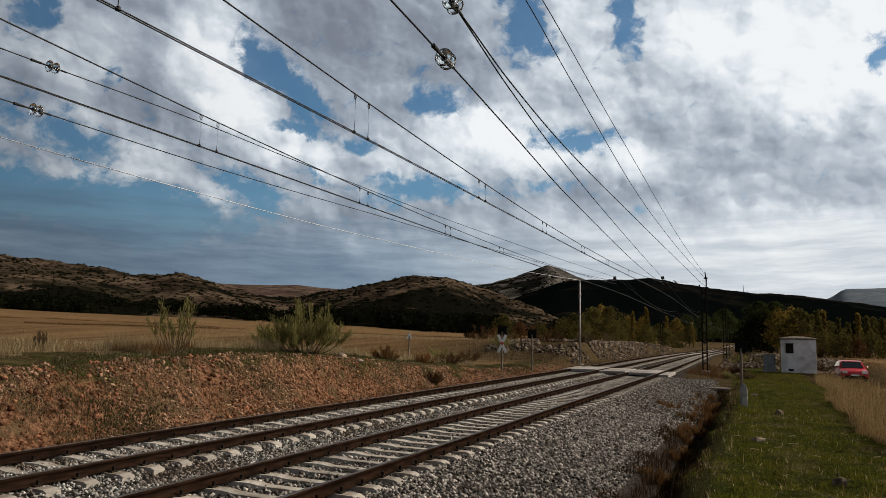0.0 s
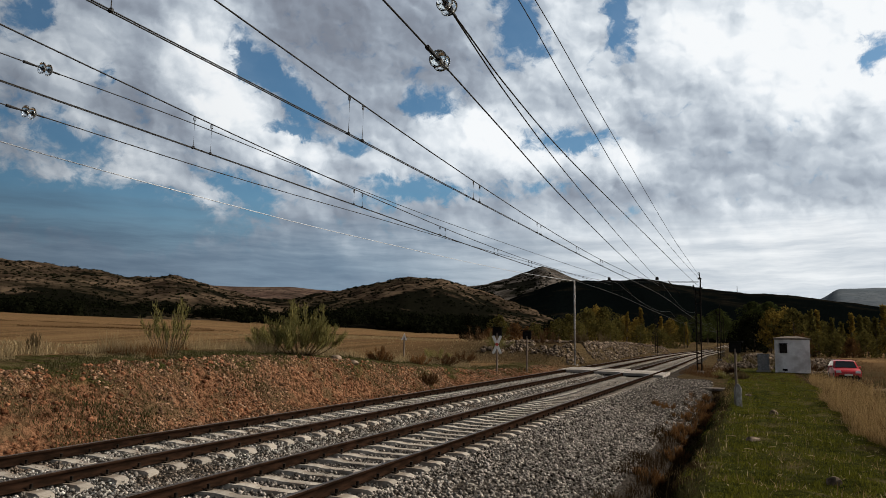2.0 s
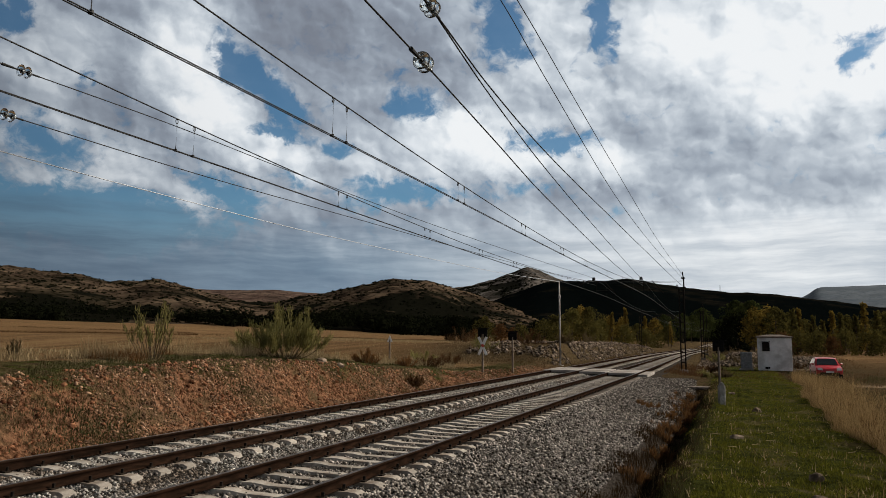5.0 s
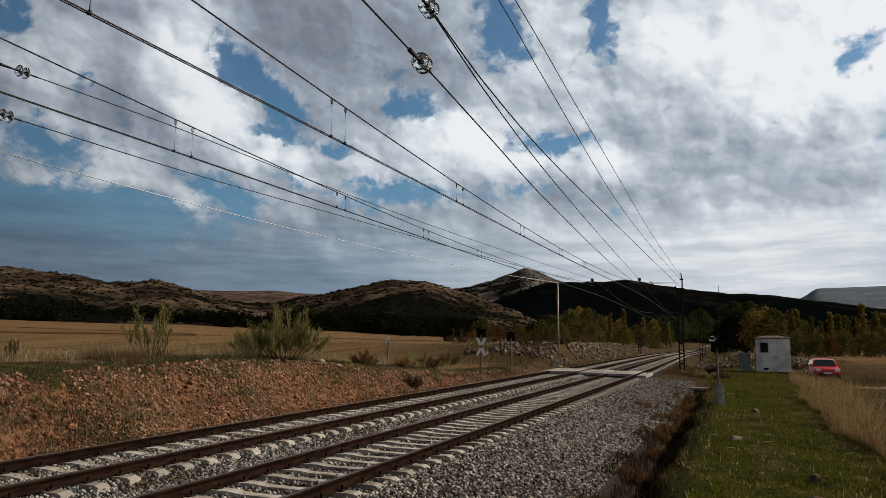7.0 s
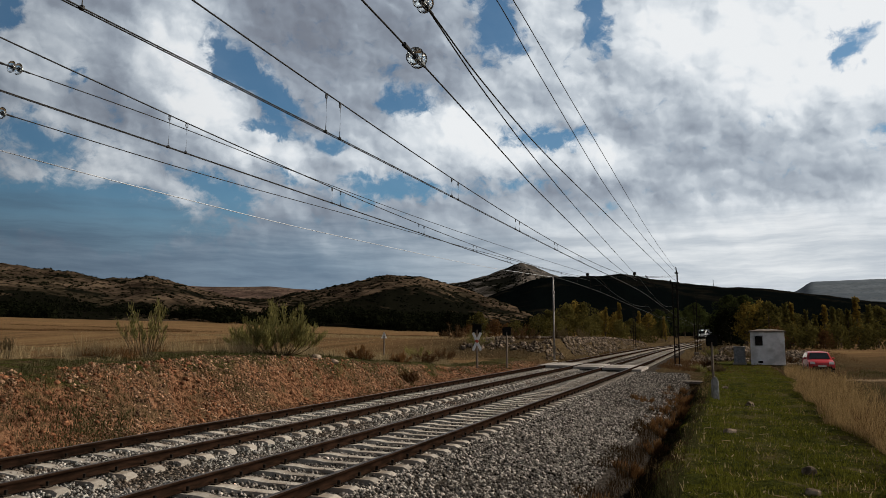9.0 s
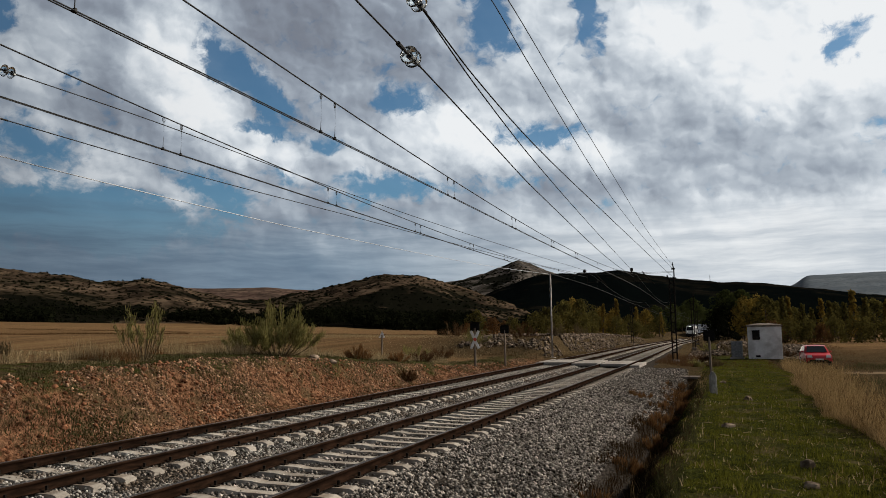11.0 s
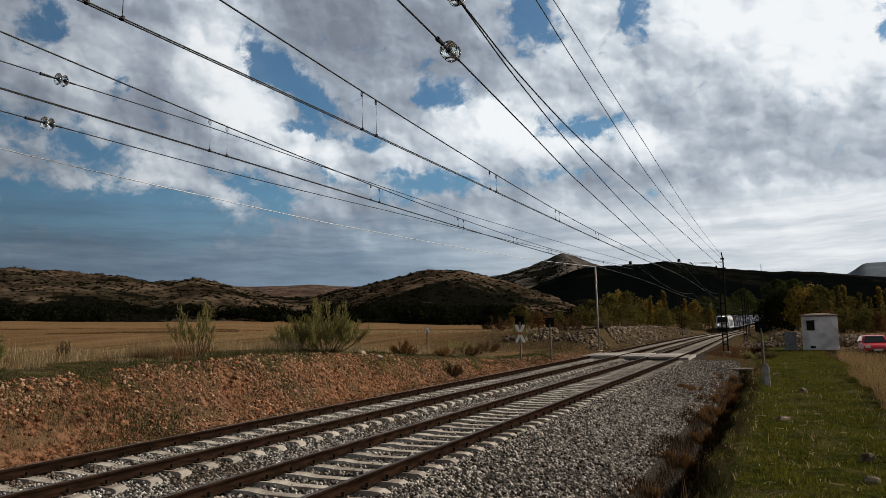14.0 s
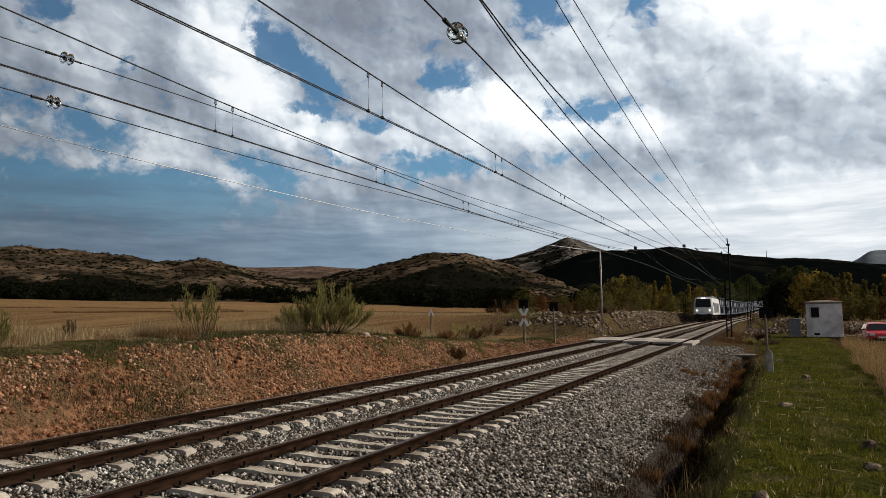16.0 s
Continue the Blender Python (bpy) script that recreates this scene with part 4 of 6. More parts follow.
# ---- crossing signals, posts, hut ----
def crossing_signal(at, cross, label):
    ob = thing("crossing_signal", label, "crossing signal", at)
    bm = bmesh.new()
    tube(bm, (0, 0, -0.2), (0, 0, 2.0), 0.065, 0.06, 10)
    part("post", bm, wood_m, ob)
    bm = bmesh.new()
    box(bm, (0.55, 0.06, 0.5), (0, 0.02, 2.05), 0.04)
    box(bm, (0.72, 0.3, 0.05), (0, -0.06, 2.33), 0.01)
    part("lamp_board", bm, black_m, ob)
    for s in (-0.14, 0.14):
        bm = bmesh.new()
        tube(bm, (s, -0.2, 2.08), (s, 0.0, 2.08), 0.11, 0.09, 14)
        part("hood", bm, black_m, ob)
    if cross:
        for s in (-1, 1):
            bm = bmesh.new()
            for q in (-1, 1):
                box(bm, (0.15, 0.025, 0.52), (q * 0.0, -0.09 - 0.015 * (s > 0), q * 0.30), 0.004)
            arm = part("cross_arm", bm, white_m, ob, "white warning cross arm")
            arm.matrix_basis = pose(0, 0, 1.32, 0, s * 24, 0)
            bm = bmesh.new()
            box(bm, (0.152, 0.027, 0.16), (0, -0.092 - 0.015 * (s > 0), 0.02))
            part("red_band", bm, red_sign_m, arm)
    return ob


crossing_signal(pose(-13.5, 39.2, 0.25, 0, 0, 14), True, "level crossing signal post with white cross boards")
crossing_signal(pose(-12.9, 43.2, 0.1, 0, 0, 190), False, "level crossing signal post seen from behind")
crossing_signal(pose(-0.75, 38.0, -0.35, 0, 0, 176), False, "weathered wooden crossing signal post with black lamp board")


def marker_post():
    ob = thing("marker_post", "white concrete kilometre post in the grass", "post", pose(-0.52, 28.8, -0.4, 0, 0, 20))
    bm = bmesh.new()
    rings = []
    for z, w, dd in ((-0.1, 0.115, 0.10), (0.70, 0.115, 0.10), (0.86, 0.03, 0.08)):
        rings.append([bm.verts.new(v) for v in ((-w, -dd, z), (w, -dd, z), (w, dd, z), (-w, dd, z))])
    for a, b in zip(rings, rings[1:]):
        for j in range(4):
            bm.faces.new((a[j], a[(j + 1) % 4], b[(j + 1) % 4], b[j]))
    bm.faces.new(rings[-1])
    bmesh.ops.bevel(bm, geom=bm.edges[:], offset=0.015, segments=1, affect="EDGES")
    part("stone", bm, post_m, ob)
    return ob


marker_post()


def field_marker():
    ob = thing("field_marker", "small white pointed marker sign at the field edge", "sign", pose(-18.2, 36.6, 0.9, 0, 0, 20))
    bm = bmesh.new()
    tube(bm, (0, 0, -0.1), (0, 0, 1.0), 0.05, 0.05, 8)
    part("post", bm, wood_m, ob)
    bm = bmesh.new()
    vs = [bm.verts.new(v) for v in ((-0.17, 0, 0.85), (0.17, 0, 0.85), (0.0, 0, 1.25))]
    f3 = bm.faces.new(vs)
    ext = bmesh.ops.extrude_face_region(bm, geom=[f3])["geom"]
    bmesh.ops.translate(bm, vec=(0, -0.03, 0), verts=[g for g in ext if isinstance(g, bmesh.types.BMVert)])
    part("board", bm, white_m, ob)
    return ob


field_marker()


def hut():
    z = -0.42
    ob = thing("trackside_hut", "small whitewashed flat-roofed hut beside the crossing", "hut", pose(3.0, 64.4, z, 0, 0, -2.6))
    w, dp, h, t = 2.52, 2.4, 2.6, 0.16
    for name, size, at in (("front_wall", (w, t, h), (0, -dp / 2, h / 2)), ("back_wall", (w, t, h), (0, dp / 2, h / 2)),
                           ("side_wall", (t, dp - t - 0.004, h), (-w / 2 + t / 2, 0, h / 2)), ("side_wall", (t, dp - t - 0.004, h), (w / 2 - t / 2, 0, h / 2))):
        bm = bmesh.new()
        box(bm, size, at, 0.012)
        part(name, bm, plaster_m, ob)
    bm = bmesh.new()
    rings = []
    for zz, q in ((h + 0.002, 0.09), (h + 0.12, 0.09), (h + 0.27, -0.75)):
        rings.append([bm.verts.new(v) for v in ((-w / 2 - q, -dp / 2 - q - 0.06, zz), (w / 2 + q, -dp / 2 - q - 0.06, zz), (w / 2 + q, dp / 2 + q + 0.06, zz), (-w / 2 - q, dp / 2 + q + 0.06, zz))])
    bm.faces.new(rings[0][::-1])
    for a, b in zip(rings, rings[1:]):
        for j in range(4):
            bm.faces.new((a[j], a[(j + 1) % 4], b[(j + 1) % 4], b[j]))
    bm.faces.new(rings[-1])
    part("roof", bm, roof_m, ob, "brown weathered low roof")
    bm = bmesh.new()
    box(bm, (0.55, 0.14, 0.72), (-0.62, -dp / 2 - 0.14, 1.9), 0.02)
    box(bm, (0.62, 0.2, 0.05), (-0.62, -dp / 2 - 0.16, 2.29), 0.01)
    part("meter_box", bm, under_m, ob, "dark grey metal box on the wall")
    bm = bmesh.new()
    box(bm, (0.36, 0.05, 0.16), (-0.55, -dp / 2 - 0.09, 0.22), 0.01)
    part("vent", bm, black_m, ob)
    return ob


hut()


def cabinet():
    ob = thing("relay_cabinet", "grey metal relay cabinet next to the hut", "cabinet", pose(0.85, 64.2, -0.45, 0, 0, -5))
    bm = bmesh.new()
    box(bm, (0.85, 0.6, 1.25), (0, 0, 0.75), 0.03)
    box(bm, (0.93, 0.68, 0.08), (0, 0, 1.41), 0.02)
    part("body", bm, grey_metal_m, ob)
    bm = bmesh.new()
    box(bm, (1.05, 0.75, 0.16), (0, 0, 0.06), 0.02)
    part("plinth", bm, slab_m, ob)
    bm = bmesh.new()
    box(bm, (0.74, 0.02, 1.1), (0, -0.311, 0.75), 0.006)
    part("door", bm, grey_metal_m, ob)
    return ob


cabinet()


def culvert():
    ob = thing("culvert_slab", "concrete slab bridging the ditch by the crossing", "culvert", pose(-2.2, 42.2, -0.62, 0, 0, 4))
    bm = bmesh.new()
    box(bm, (2.2, 0.9, 0.14), (0, 0, 0), 0.02)
    part("slab", bm, roof_m, ob)
    for s in (-1.15, 1.15):
        bm = bmesh.new()
        box(bm, (0.25, 1.4, 0.55), (s, 0, -0.34), 0.02)
        part("abutment", bm, roof_m, ob)
    return ob


culvert()


# ---- the red car ----
def car():
    ob = thing("parked_car", "small red hatchback parked on the dirt beside the hut", "car", pose(5.9, 57.4, -0.62, 0, 0, 2))
    # front faces -y; 3.7 m long, 1.62 wide
    side = ((-1.85, 0.28), (-1.87, 0.52), (-1.80, 0.70), (-1.62, 0.80), (-0.95, 0.92), (-0.30, 1.38), (0.05, 1.44), (0.9, 1.43), (1.35, 1.33), (1.72, 0.92), (1.84, 0.80), (1.86, 0.42), (1.78, 0.28))
    bm = bmesh.new()
    rows_ = []
    for x in (-0.81, -0.76, -0.5, 0.0, 0.5, 0.76, 0.81):
        edge = abs(x) / 0.81
        row = []
        for y, z in side:
            k = max(0.0, (z - 0.9) / 0.54)
            xx = x * (1 - 0.2 * k)
            yy = y * (1 - 0.045 * edge ** 3)
            zz = z - (0.05 * edge ** 4 if z > 0.6 else 0)
            row.append(bm.verts.new((xx, yy, zz)))
        rows_.append(row)
    for a, b in zip(rows_, rows_[1:]):
        for j in range(len(side)):
            i = (j + 1) % len(side)
            bm.faces.new((a[j], a[i], b[i], b[j]))
    bm.faces.new(rows_[0])
    bm.faces.new(rows_[-1][::-1])
    bmesh.ops.recalc_face_normals(bm, faces=bm.faces)
    part("body", bm, car_m, ob, "glossy red body")

    def panel(name, corners, mat, lift, label="", parent=ob):
        b_ = bmesh.new()
        vs = [b_.verts.new(c) for c in corners]
        f4 = b_.faces.new(vs)
        f4.normal_update()
        nrm = f4.normal.copy()
        ext = bmesh.ops.extrude_face_region(b_, geom=[f4])["geom"]
        bmesh.ops.translate(b_, vec=nrm * lift, verts=[g for g in ext if isinstance(g, bmesh.types.BMVert)])
        bmesh.ops.recalc_face_normals(b_, faces=b_.faces)
        return part(name, b_, mat, parent, label)

    panel("windshield", ((-0.66, -0.93, 0.935), (0.66, -0.93, 0.935), (0.55, -0.36, 1.345), (-0.55, -0.36, 1.345)), dark_glass_m, 0.02)
    panel("rear_window", ((0.6, 1.68, 0.97), (-0.6, 1.68, 0.97), (-0.52, 1.40, 1.29), (0.52, 1.40, 1.29)), dark_glass_m, 0.02)
    for s in (-1, 1):
        q = [(s * 0.795, -0.72, 0.97), (s * 0.795, 1.45, 0.97), (s * 0.655, 1.2, 1.33), (s * 0.655, -0.22, 1.33)]
        panel("side_window", q if s > 0 else q[::-1], dark_glass_m, 0.012)
        q = [(s * 0.42, -1.845, 0.60), (s * 0.74, -1.79, 0.60), (s * 0.72, -1.70, 0.76), (s * 0.44, -1.755, 0.76)]
        panel("headlight", q if s > 0 else q[::-1], lamp_glass_m, 0.03, "clear headlight")
        b_ = bmesh.new()
        box(b_, (0.17, 0.10, 0.12), (s * 0.88, -0.62, 0.99), 0.03)
        part("mirror", b_, car_m, ob)
        for y in (-1.18, 1.15):
            b_ = bmesh.new()
            tube(b_, (s * 0.64, y, 0.28), (s * 0.825, y, 0.28), 0.285, sides=20)
            wheel = part("wheel", b_, tyre_m, ob, "black tyre")
            b_ = bmesh.new()
            tube(b_, (s * 0.826, y, 0.28), (s * 0.835, y, 0.28), 0.18, sides=16)
            part("rim", b_, rim_m, wheel)
    bm = bmesh.new()
    box(bm, (1.2, 0.05, 0.13), (0, -1.855, 0.40), 0.02)
    part("grille", bm, black_m, ob)
    bm = bmesh.new()
    box(bm, (1.55, 0.12, 0.12), (0, -1.80, 0.30), 0.03)
    part("bumper", bm, black_m, ob)
    bm = bmesh.new()
    box(bm, (0.5, 0.02, 0.11), (0, -1.885, 0.49), 0.004)
    part("plate", bm, white_m, ob, "pale number plate")
    return ob


car()


# ---- the train ----
def bogie(parent, y, wheels=2, gap=2.6, r=0.55):
    bm = bmesh.new()
    box(bm, (2.3, gap + 1.5, 0.5), (0, y, 0.72), 0.05)
    b_ = part("bogie", bm, under_m, parent)
    for i in range(wheels):
        bm = bmesh.new()
        yy = y - gap / 2 + i * gap / max(1, wheels - 1)
        for s in (-0.87, 0.87):
            tube(bm, (s - 0.07, yy, r), (s + 0.07, yy, r), r, sides=18)
        tube(bm, (-0.9, yy, r), (0.9, yy, r), 0.09)
        part("wheelset", bm, under_m, b_)


def locomotive():
    ob = thing("locomotive", "white electric locomotive with black windscreen and lit headlights", "locomotive")
    # front at y = 0 facing -y, 18.9 m long
    prof = ((0.0, 1.0), (-0.0, 1.75), (0.16, 2.35), (0.75, 3.55), (1.25, 3.86), (17.65, 3.86), (18.15, 3.55), (18.74, 2.35), (18.9, 1.75), (18.9, 1.0))
    bm = bmesh.new()
    rows_ = []
    for x in (-1.49, -1.44, -1.1, 0.0, 1.1, 1.44, 1.49):
        e = abs(x) / 1.49
        rows_.append([bm.verts.new((x * (1 - 0.13 * max(0, (z - 2.3) / 1.56)), y + (0.28 if y < 9 else -0.28) * e ** 4 * (y < 1 or y > 17.9), z - 0.1 * e ** 6 * (z > 3.5))) for y, z in prof])
    for a, b in zip(rows_, rows_[1:]):
        for j in range(len(prof)):
            i = (j + 1) % len(prof)
            bm.faces.new((a[j], a[i], b[i], b[j]))
    bm.faces.new(rows_[0])
    bm.faces.new(rows_[-1][::-1])
    bmesh.ops.recalc_face_normals(bm, faces=bm.faces)
    part("body", bm, loco_m, ob, "white body")
    bm = bmesh.new()
    vs = [bm.verts.new(v) for v in ((-1.2, 0.13, 2.22), (1.2, 0.13, 2.22), (1.12, 0.72, 3.55), (-1.12, 0.72, 3.55), (-1.2, 0.3, 2.22), (1.2, 0.3, 2.22), (1.12, 0.9, 3.55), (-1.12, 0.9, 3.55))]
    for q in ((0, 1, 2, 3), (7, 6, 5, 4), (0, 4, 5, 1), (1, 5, 6, 2), (2, 6, 7, 3), (3, 7, 4, 0)):
        bm.faces.new([vs[i] for i in q])
    bmesh.ops.translate(bm, vec=(0, -0.07, 0.03), verts=bm.verts)
    part("windscreen", bm, dark_glass_m, ob, "black windscreen band")
    bm = bmesh.new()
    box(bm, (2.75, 0.5, 0.75), (0, 0.22, 0.72), 0.06)
    part("buffer_beam", bm, under_m, ob)
    for s in (-1, 1):
        bm = bmesh.new()
        tube(bm, (s * 0.87, -0.55, 1.05), (s * 0.87, 0.05, 1.05), 0.17, sides=14)
        part("buffer", bm, under_m, ob)
        bm = bmesh.new()
        tube(bm, (s * 0.98, -0.06, 1.72), (s * 0.98, 0.02, 1.72), 0.13, sides=14)
        part("headlight", bm, head_lamp_m, ob, "lit headlight")
        for y0, y1 in ((3.2, 7.6), (8.0, 11.0), (11.4, 15.7)):
            bm = bmesh.new()
            box(bm, (0.03, y1 - y0, 1.7), (s * 1.475, (y0 + y1) / 2, 2.1), 0.01)
            part("side_panel", bm, loco_grey_m, ob, "dark grey side panel")
        bm = bmesh.new()
        box(bm, (0.03, 0.7, 0.7), (s * 1.47, 1.9, 2.75), 0.01)
        part("cab_window", bm, dark_glass_m, ob)
    for s in (-0.18, 0.18):
        bm = bmesh.new()
        tube(bm, (s, 0.78, 3.68), (s, 0.95, 3.68), 0.11, sides=12)
        part("top_lamp", bm, head_lamp_m, ob, "lit top lamp")
    bm = bmesh.new()
    box(bm, (2.2, 11, 0.25), (0, 9.4, 3.98), 0.05)
    part("roof_gear", bm, loco_grey_m, ob)
    bm = bmesh.new()
    for s in (-0.5, 0.5):
        tube(bm, (s, 3.6, 4.1), (s * 0.6, 5.2, 4.9), 0.035)
        tube(bm, (s * 0.6, 5.2, 4.9), (s, 4.0, 5.72), 0.03)
    tube(bm, (-0.8, 4.0, 5.74), (0.8, 4.0, 5.74), 0.04)
    part("pantograph", bm, lattice_m, ob)
    bm = bmesh.new()
    box(bm, (2.5, 5, 0.6), (0, 9.45, 0.75), 0.05)
    part("transformer_case", bm, under_m, ob)
    bogie(ob, 4.2)
    bogie(ob, 14.7)
    return ob


def wagon():
    ob = thing("car_carrier_wagon", "dark blue two-deck car carrier wagon with open sides", "wagon", group="wagons of the train")
    L, w = 26.0, 2.9
    for name, z, t in (("lower_deck", 1.05, 0.28), ("upper_deck", 2.55, 0.16), ("top_rail_deck", 4.05, 0.12)):
        bm = bmesh.new()
        box(bm, (w, L, t), (0, L / 2, z), 0.03)
        part(name, bm, wagon_m, ob)
    for s in (-1, 1):
        for i in range(11):
            bm = bmesh.new()
            box(bm, (0.09, 0.16, 2.9), (s * (w / 2 - 0.04), 0.35 + i * (L - 0.7) / 10, 2.55), 0.01)
            part("post", bm, wagon_m, ob)
        for i in range(10):
            if i % 3 != 1:
                bm = bmesh.new()
                y0 = 0.35 + (i + 0.5) * (L - 0.7) / 10
                box(bm, (0.03, 2.2, 0.9), (s * (w / 2 - 0.03), y0, 1.75 if i % 2 else 3.2))
                part("side_panel", bm, wagon_mesh_m, ob)
    bm = bmesh.new()
    box(bm, (w - 0.1, 0.06, 2.6), (0, 0.2, 2.5))
    part("end_wall", bm, wagon_m, ob)
    bogie(ob, 3.0, 2, 1.8, 0.46)
    bogie(ob, L - 3.0, 2, 1.8, 0.46)
    return ob


loco = locomotive()
first_wagon = wagon()
wagons = [first_wagon] + [copy_thing(first_wagon, pose(0, 0, 0)) for _ in range(8)]


def rail_pose(s, length):
    """The pose of a vehicle whose front stands at s along the far track."""
    xa, xb = FAR_TRACK + float(shift(s)), FAR_TRACK + float(shift(s + length))
    za, zb = float(fall(s)), float(fall(s + length))
    return pose(xa, s, LIFT + za, math.degrees(math.atan2(zb - za, length)), 0, -math.degrees(math.atan2(xb - xa, length)))


def front_at(t):
    return 122.0 + 29.5 * (16.0 - t)


# ---- plants and stones ----
def blades(name, label, places, heights, widths, mat, seed, lean=0.35, category="grass", parent=None):
    """Thin bent blades, three sides each, standing at places."""
    g = np.random.default_rng(seed)
    k = len(places)
    a, b = g.uniform(0, 2 * np.pi, k), g.uniform(0, 2 * np.pi, k)
    tilt = g.normal(0, lean, k)
    side = np.stack([np.cos(a), np.sin(a), 0 * a], -1) * widths[:, None] * 0.5
    out = np.stack([np.cos(b), np.sin(b), 0 * b], -1) * (heights * np.sin(tilt))[:, None]
    rise = np.stack([0 * a, 0 * a, heights * np.cos(tilt)], -1)
    mid = places + rise * 0.55 + out * 0.35
    tip = places + rise + out
    v = np.stack([places - side, places + side, mid + side * 0.7, mid - side * 0.7, tip + side * 0.12, tip - side * 0.12], 1)
    q = np.array([(0, 1, 2, 3), (3, 2, 4, 5)])
    ob = raw(name, v.reshape(-1, 3), (q[None] + 6 * np.arange(k)[:, None, None]).reshape(-1, 4), mat, parent, label, kind="stuff" if parent is None else "")
    if parent is None:
        ob["category"] = category
    return ob


def leaf_cloud(centres, spread, count, size, g, flat=1.0):
    """Leaves as small folded quads round the centres."""
    pick = g.integers(0, len(centres), count)
    way_ = g.normal(0, 1, (count, 3))
    way_ /= np.linalg.norm(way_, axis=1)[:, None] + 1e-9
    p = centres[pick] + way_ * (spread[pick] * g.uniform(0.25, 1.0, count) ** 0.5)[:, None] * (1, 1, flat)
    u = g.normal(0, 1, (count, 3))
    u /= np.linalg.norm(u, axis=1)[:, None]
    w = np.cross(u, g.normal(0, 1, (count, 3)))
    w /= np.linalg.norm(w, axis=1)[:, None] + 1e-9
    s = size * g.uniform(0.6, 1.5, count)[:, None]
    return np.stack([p - u * s, p + w * s * 0.55, p + u * s, p - w * s * 0.55], 1)


def tree(label, height, width, mat, seed, shape="round", leaves=1500, leaf=0.16, trunk=0.25, group="trees beyond the crossing"):
    g = np.random.default_rng(seed)
    ob = thing("tree", label, "tree", group=group)
    bm = bmesh.new()
    tube(bm, (0, 0, -0.3), (0.05, 0, height * 0.35), height * 0.022, height * 0.016, 7)
    tube(bm, (0.05, 0, height * 0.35), (-0.05, 0.05, height * 0.86), height * 0.016, height * 0.004, 6)
    part("trunk", bm, bark_m, ob)
    tips, spread = [], []
    count = 30 if shape == "poplar" else 26
    for i in range(count):
        u = (i + 0.5) / count
        z = height * (trunk + (0.97 - trunk) * u)
        if shape == "poplar":
            r = width * 0.32 * (1 - 0.75 * u) * g.uniform(0.4, 1)
        elif shape == "bush":
            r = width * 0.48 * math.sqrt(max(0.05, 1 - u ** 2)) * g.uniform(0.3, 1.0)
        else:
            r = width * 0.46 * math.sin(math.pi * min(0.97, 0.18 + 0.8 * u)) * g.uniform(0.35, 1.0)
        a = i * 2.4 + g.uniform(-0.5, 0.5)
        tips.append((r * math.cos(a), r * math.sin(a), z))
        spread.append(width * (0.11 if shape == "poplar" else 0.16) * g.uniform(0.6, 1.3))
    for i in range(0, count, 3):
        bm = bmesh.new()
        t = tips[i]
        tube(bm, (0, 0, max(0.1, t[2] - height * 0.2)), t, height * 0.007, height * 0.002, 5)
        part("limb", bm, bark_m, ob)
    v = leaf_cloud(np.array(tips), np.array(spread), leaves, leaf, g, 1.1)
    raw("crown", v.reshape(-1, 3), np.arange(leaves * 4).reshape(-1, 4), mat, ob)
    return ob


def around(az, r):
    return r * math.sin(radians(az)), r * math.cos(radians(az))


KINDS = {
    "gold": tree("leafy autumn tree turning gold", 8.0, 6.5, leaf_gold_m, 31, leaves=1900, leaf=0.2),
    "olive": tree("olive-green broadleaf tree in early autumn", 6.5, 5.6, leaf_olive_m, 32, leaves=1900, leaf=0.18),
    "green": tree("tall dark green broadleaf tree", 11.0, 9.0, leaf_green_m, 33, leaves=2800, leaf=0.24),
    "poplar": tree("slender yellowing poplar beside the railway", 7.5, 2.6, leaf_gold_m, 34, "poplar", 1300, 0.16, 0.1),
    "olive_poplar": tree("slender olive-green poplar behind the hut", 7.0, 2.8, leaf_olive_m, 35, "poplar", 1300, 0.16, 0.08),
    "bush": tree("rounded olive-green scrub bush beside the railway", 3.4, 4.4, leaf_olive_m, 36, "bush", 1500, 0.13, 0.02),
    "rust": tree("rust-brown scrub bush beside the railway", 3.0, 4.0, leaf_rust_m, 37, "bush", 1400, 0.13, 0.02),
    "oak": tree("dark evergreen holm oak tree", 6.0, 6.5, shaded_oak_leaf_m, 38, "bush", 2000, 0.2, 0.05),
}
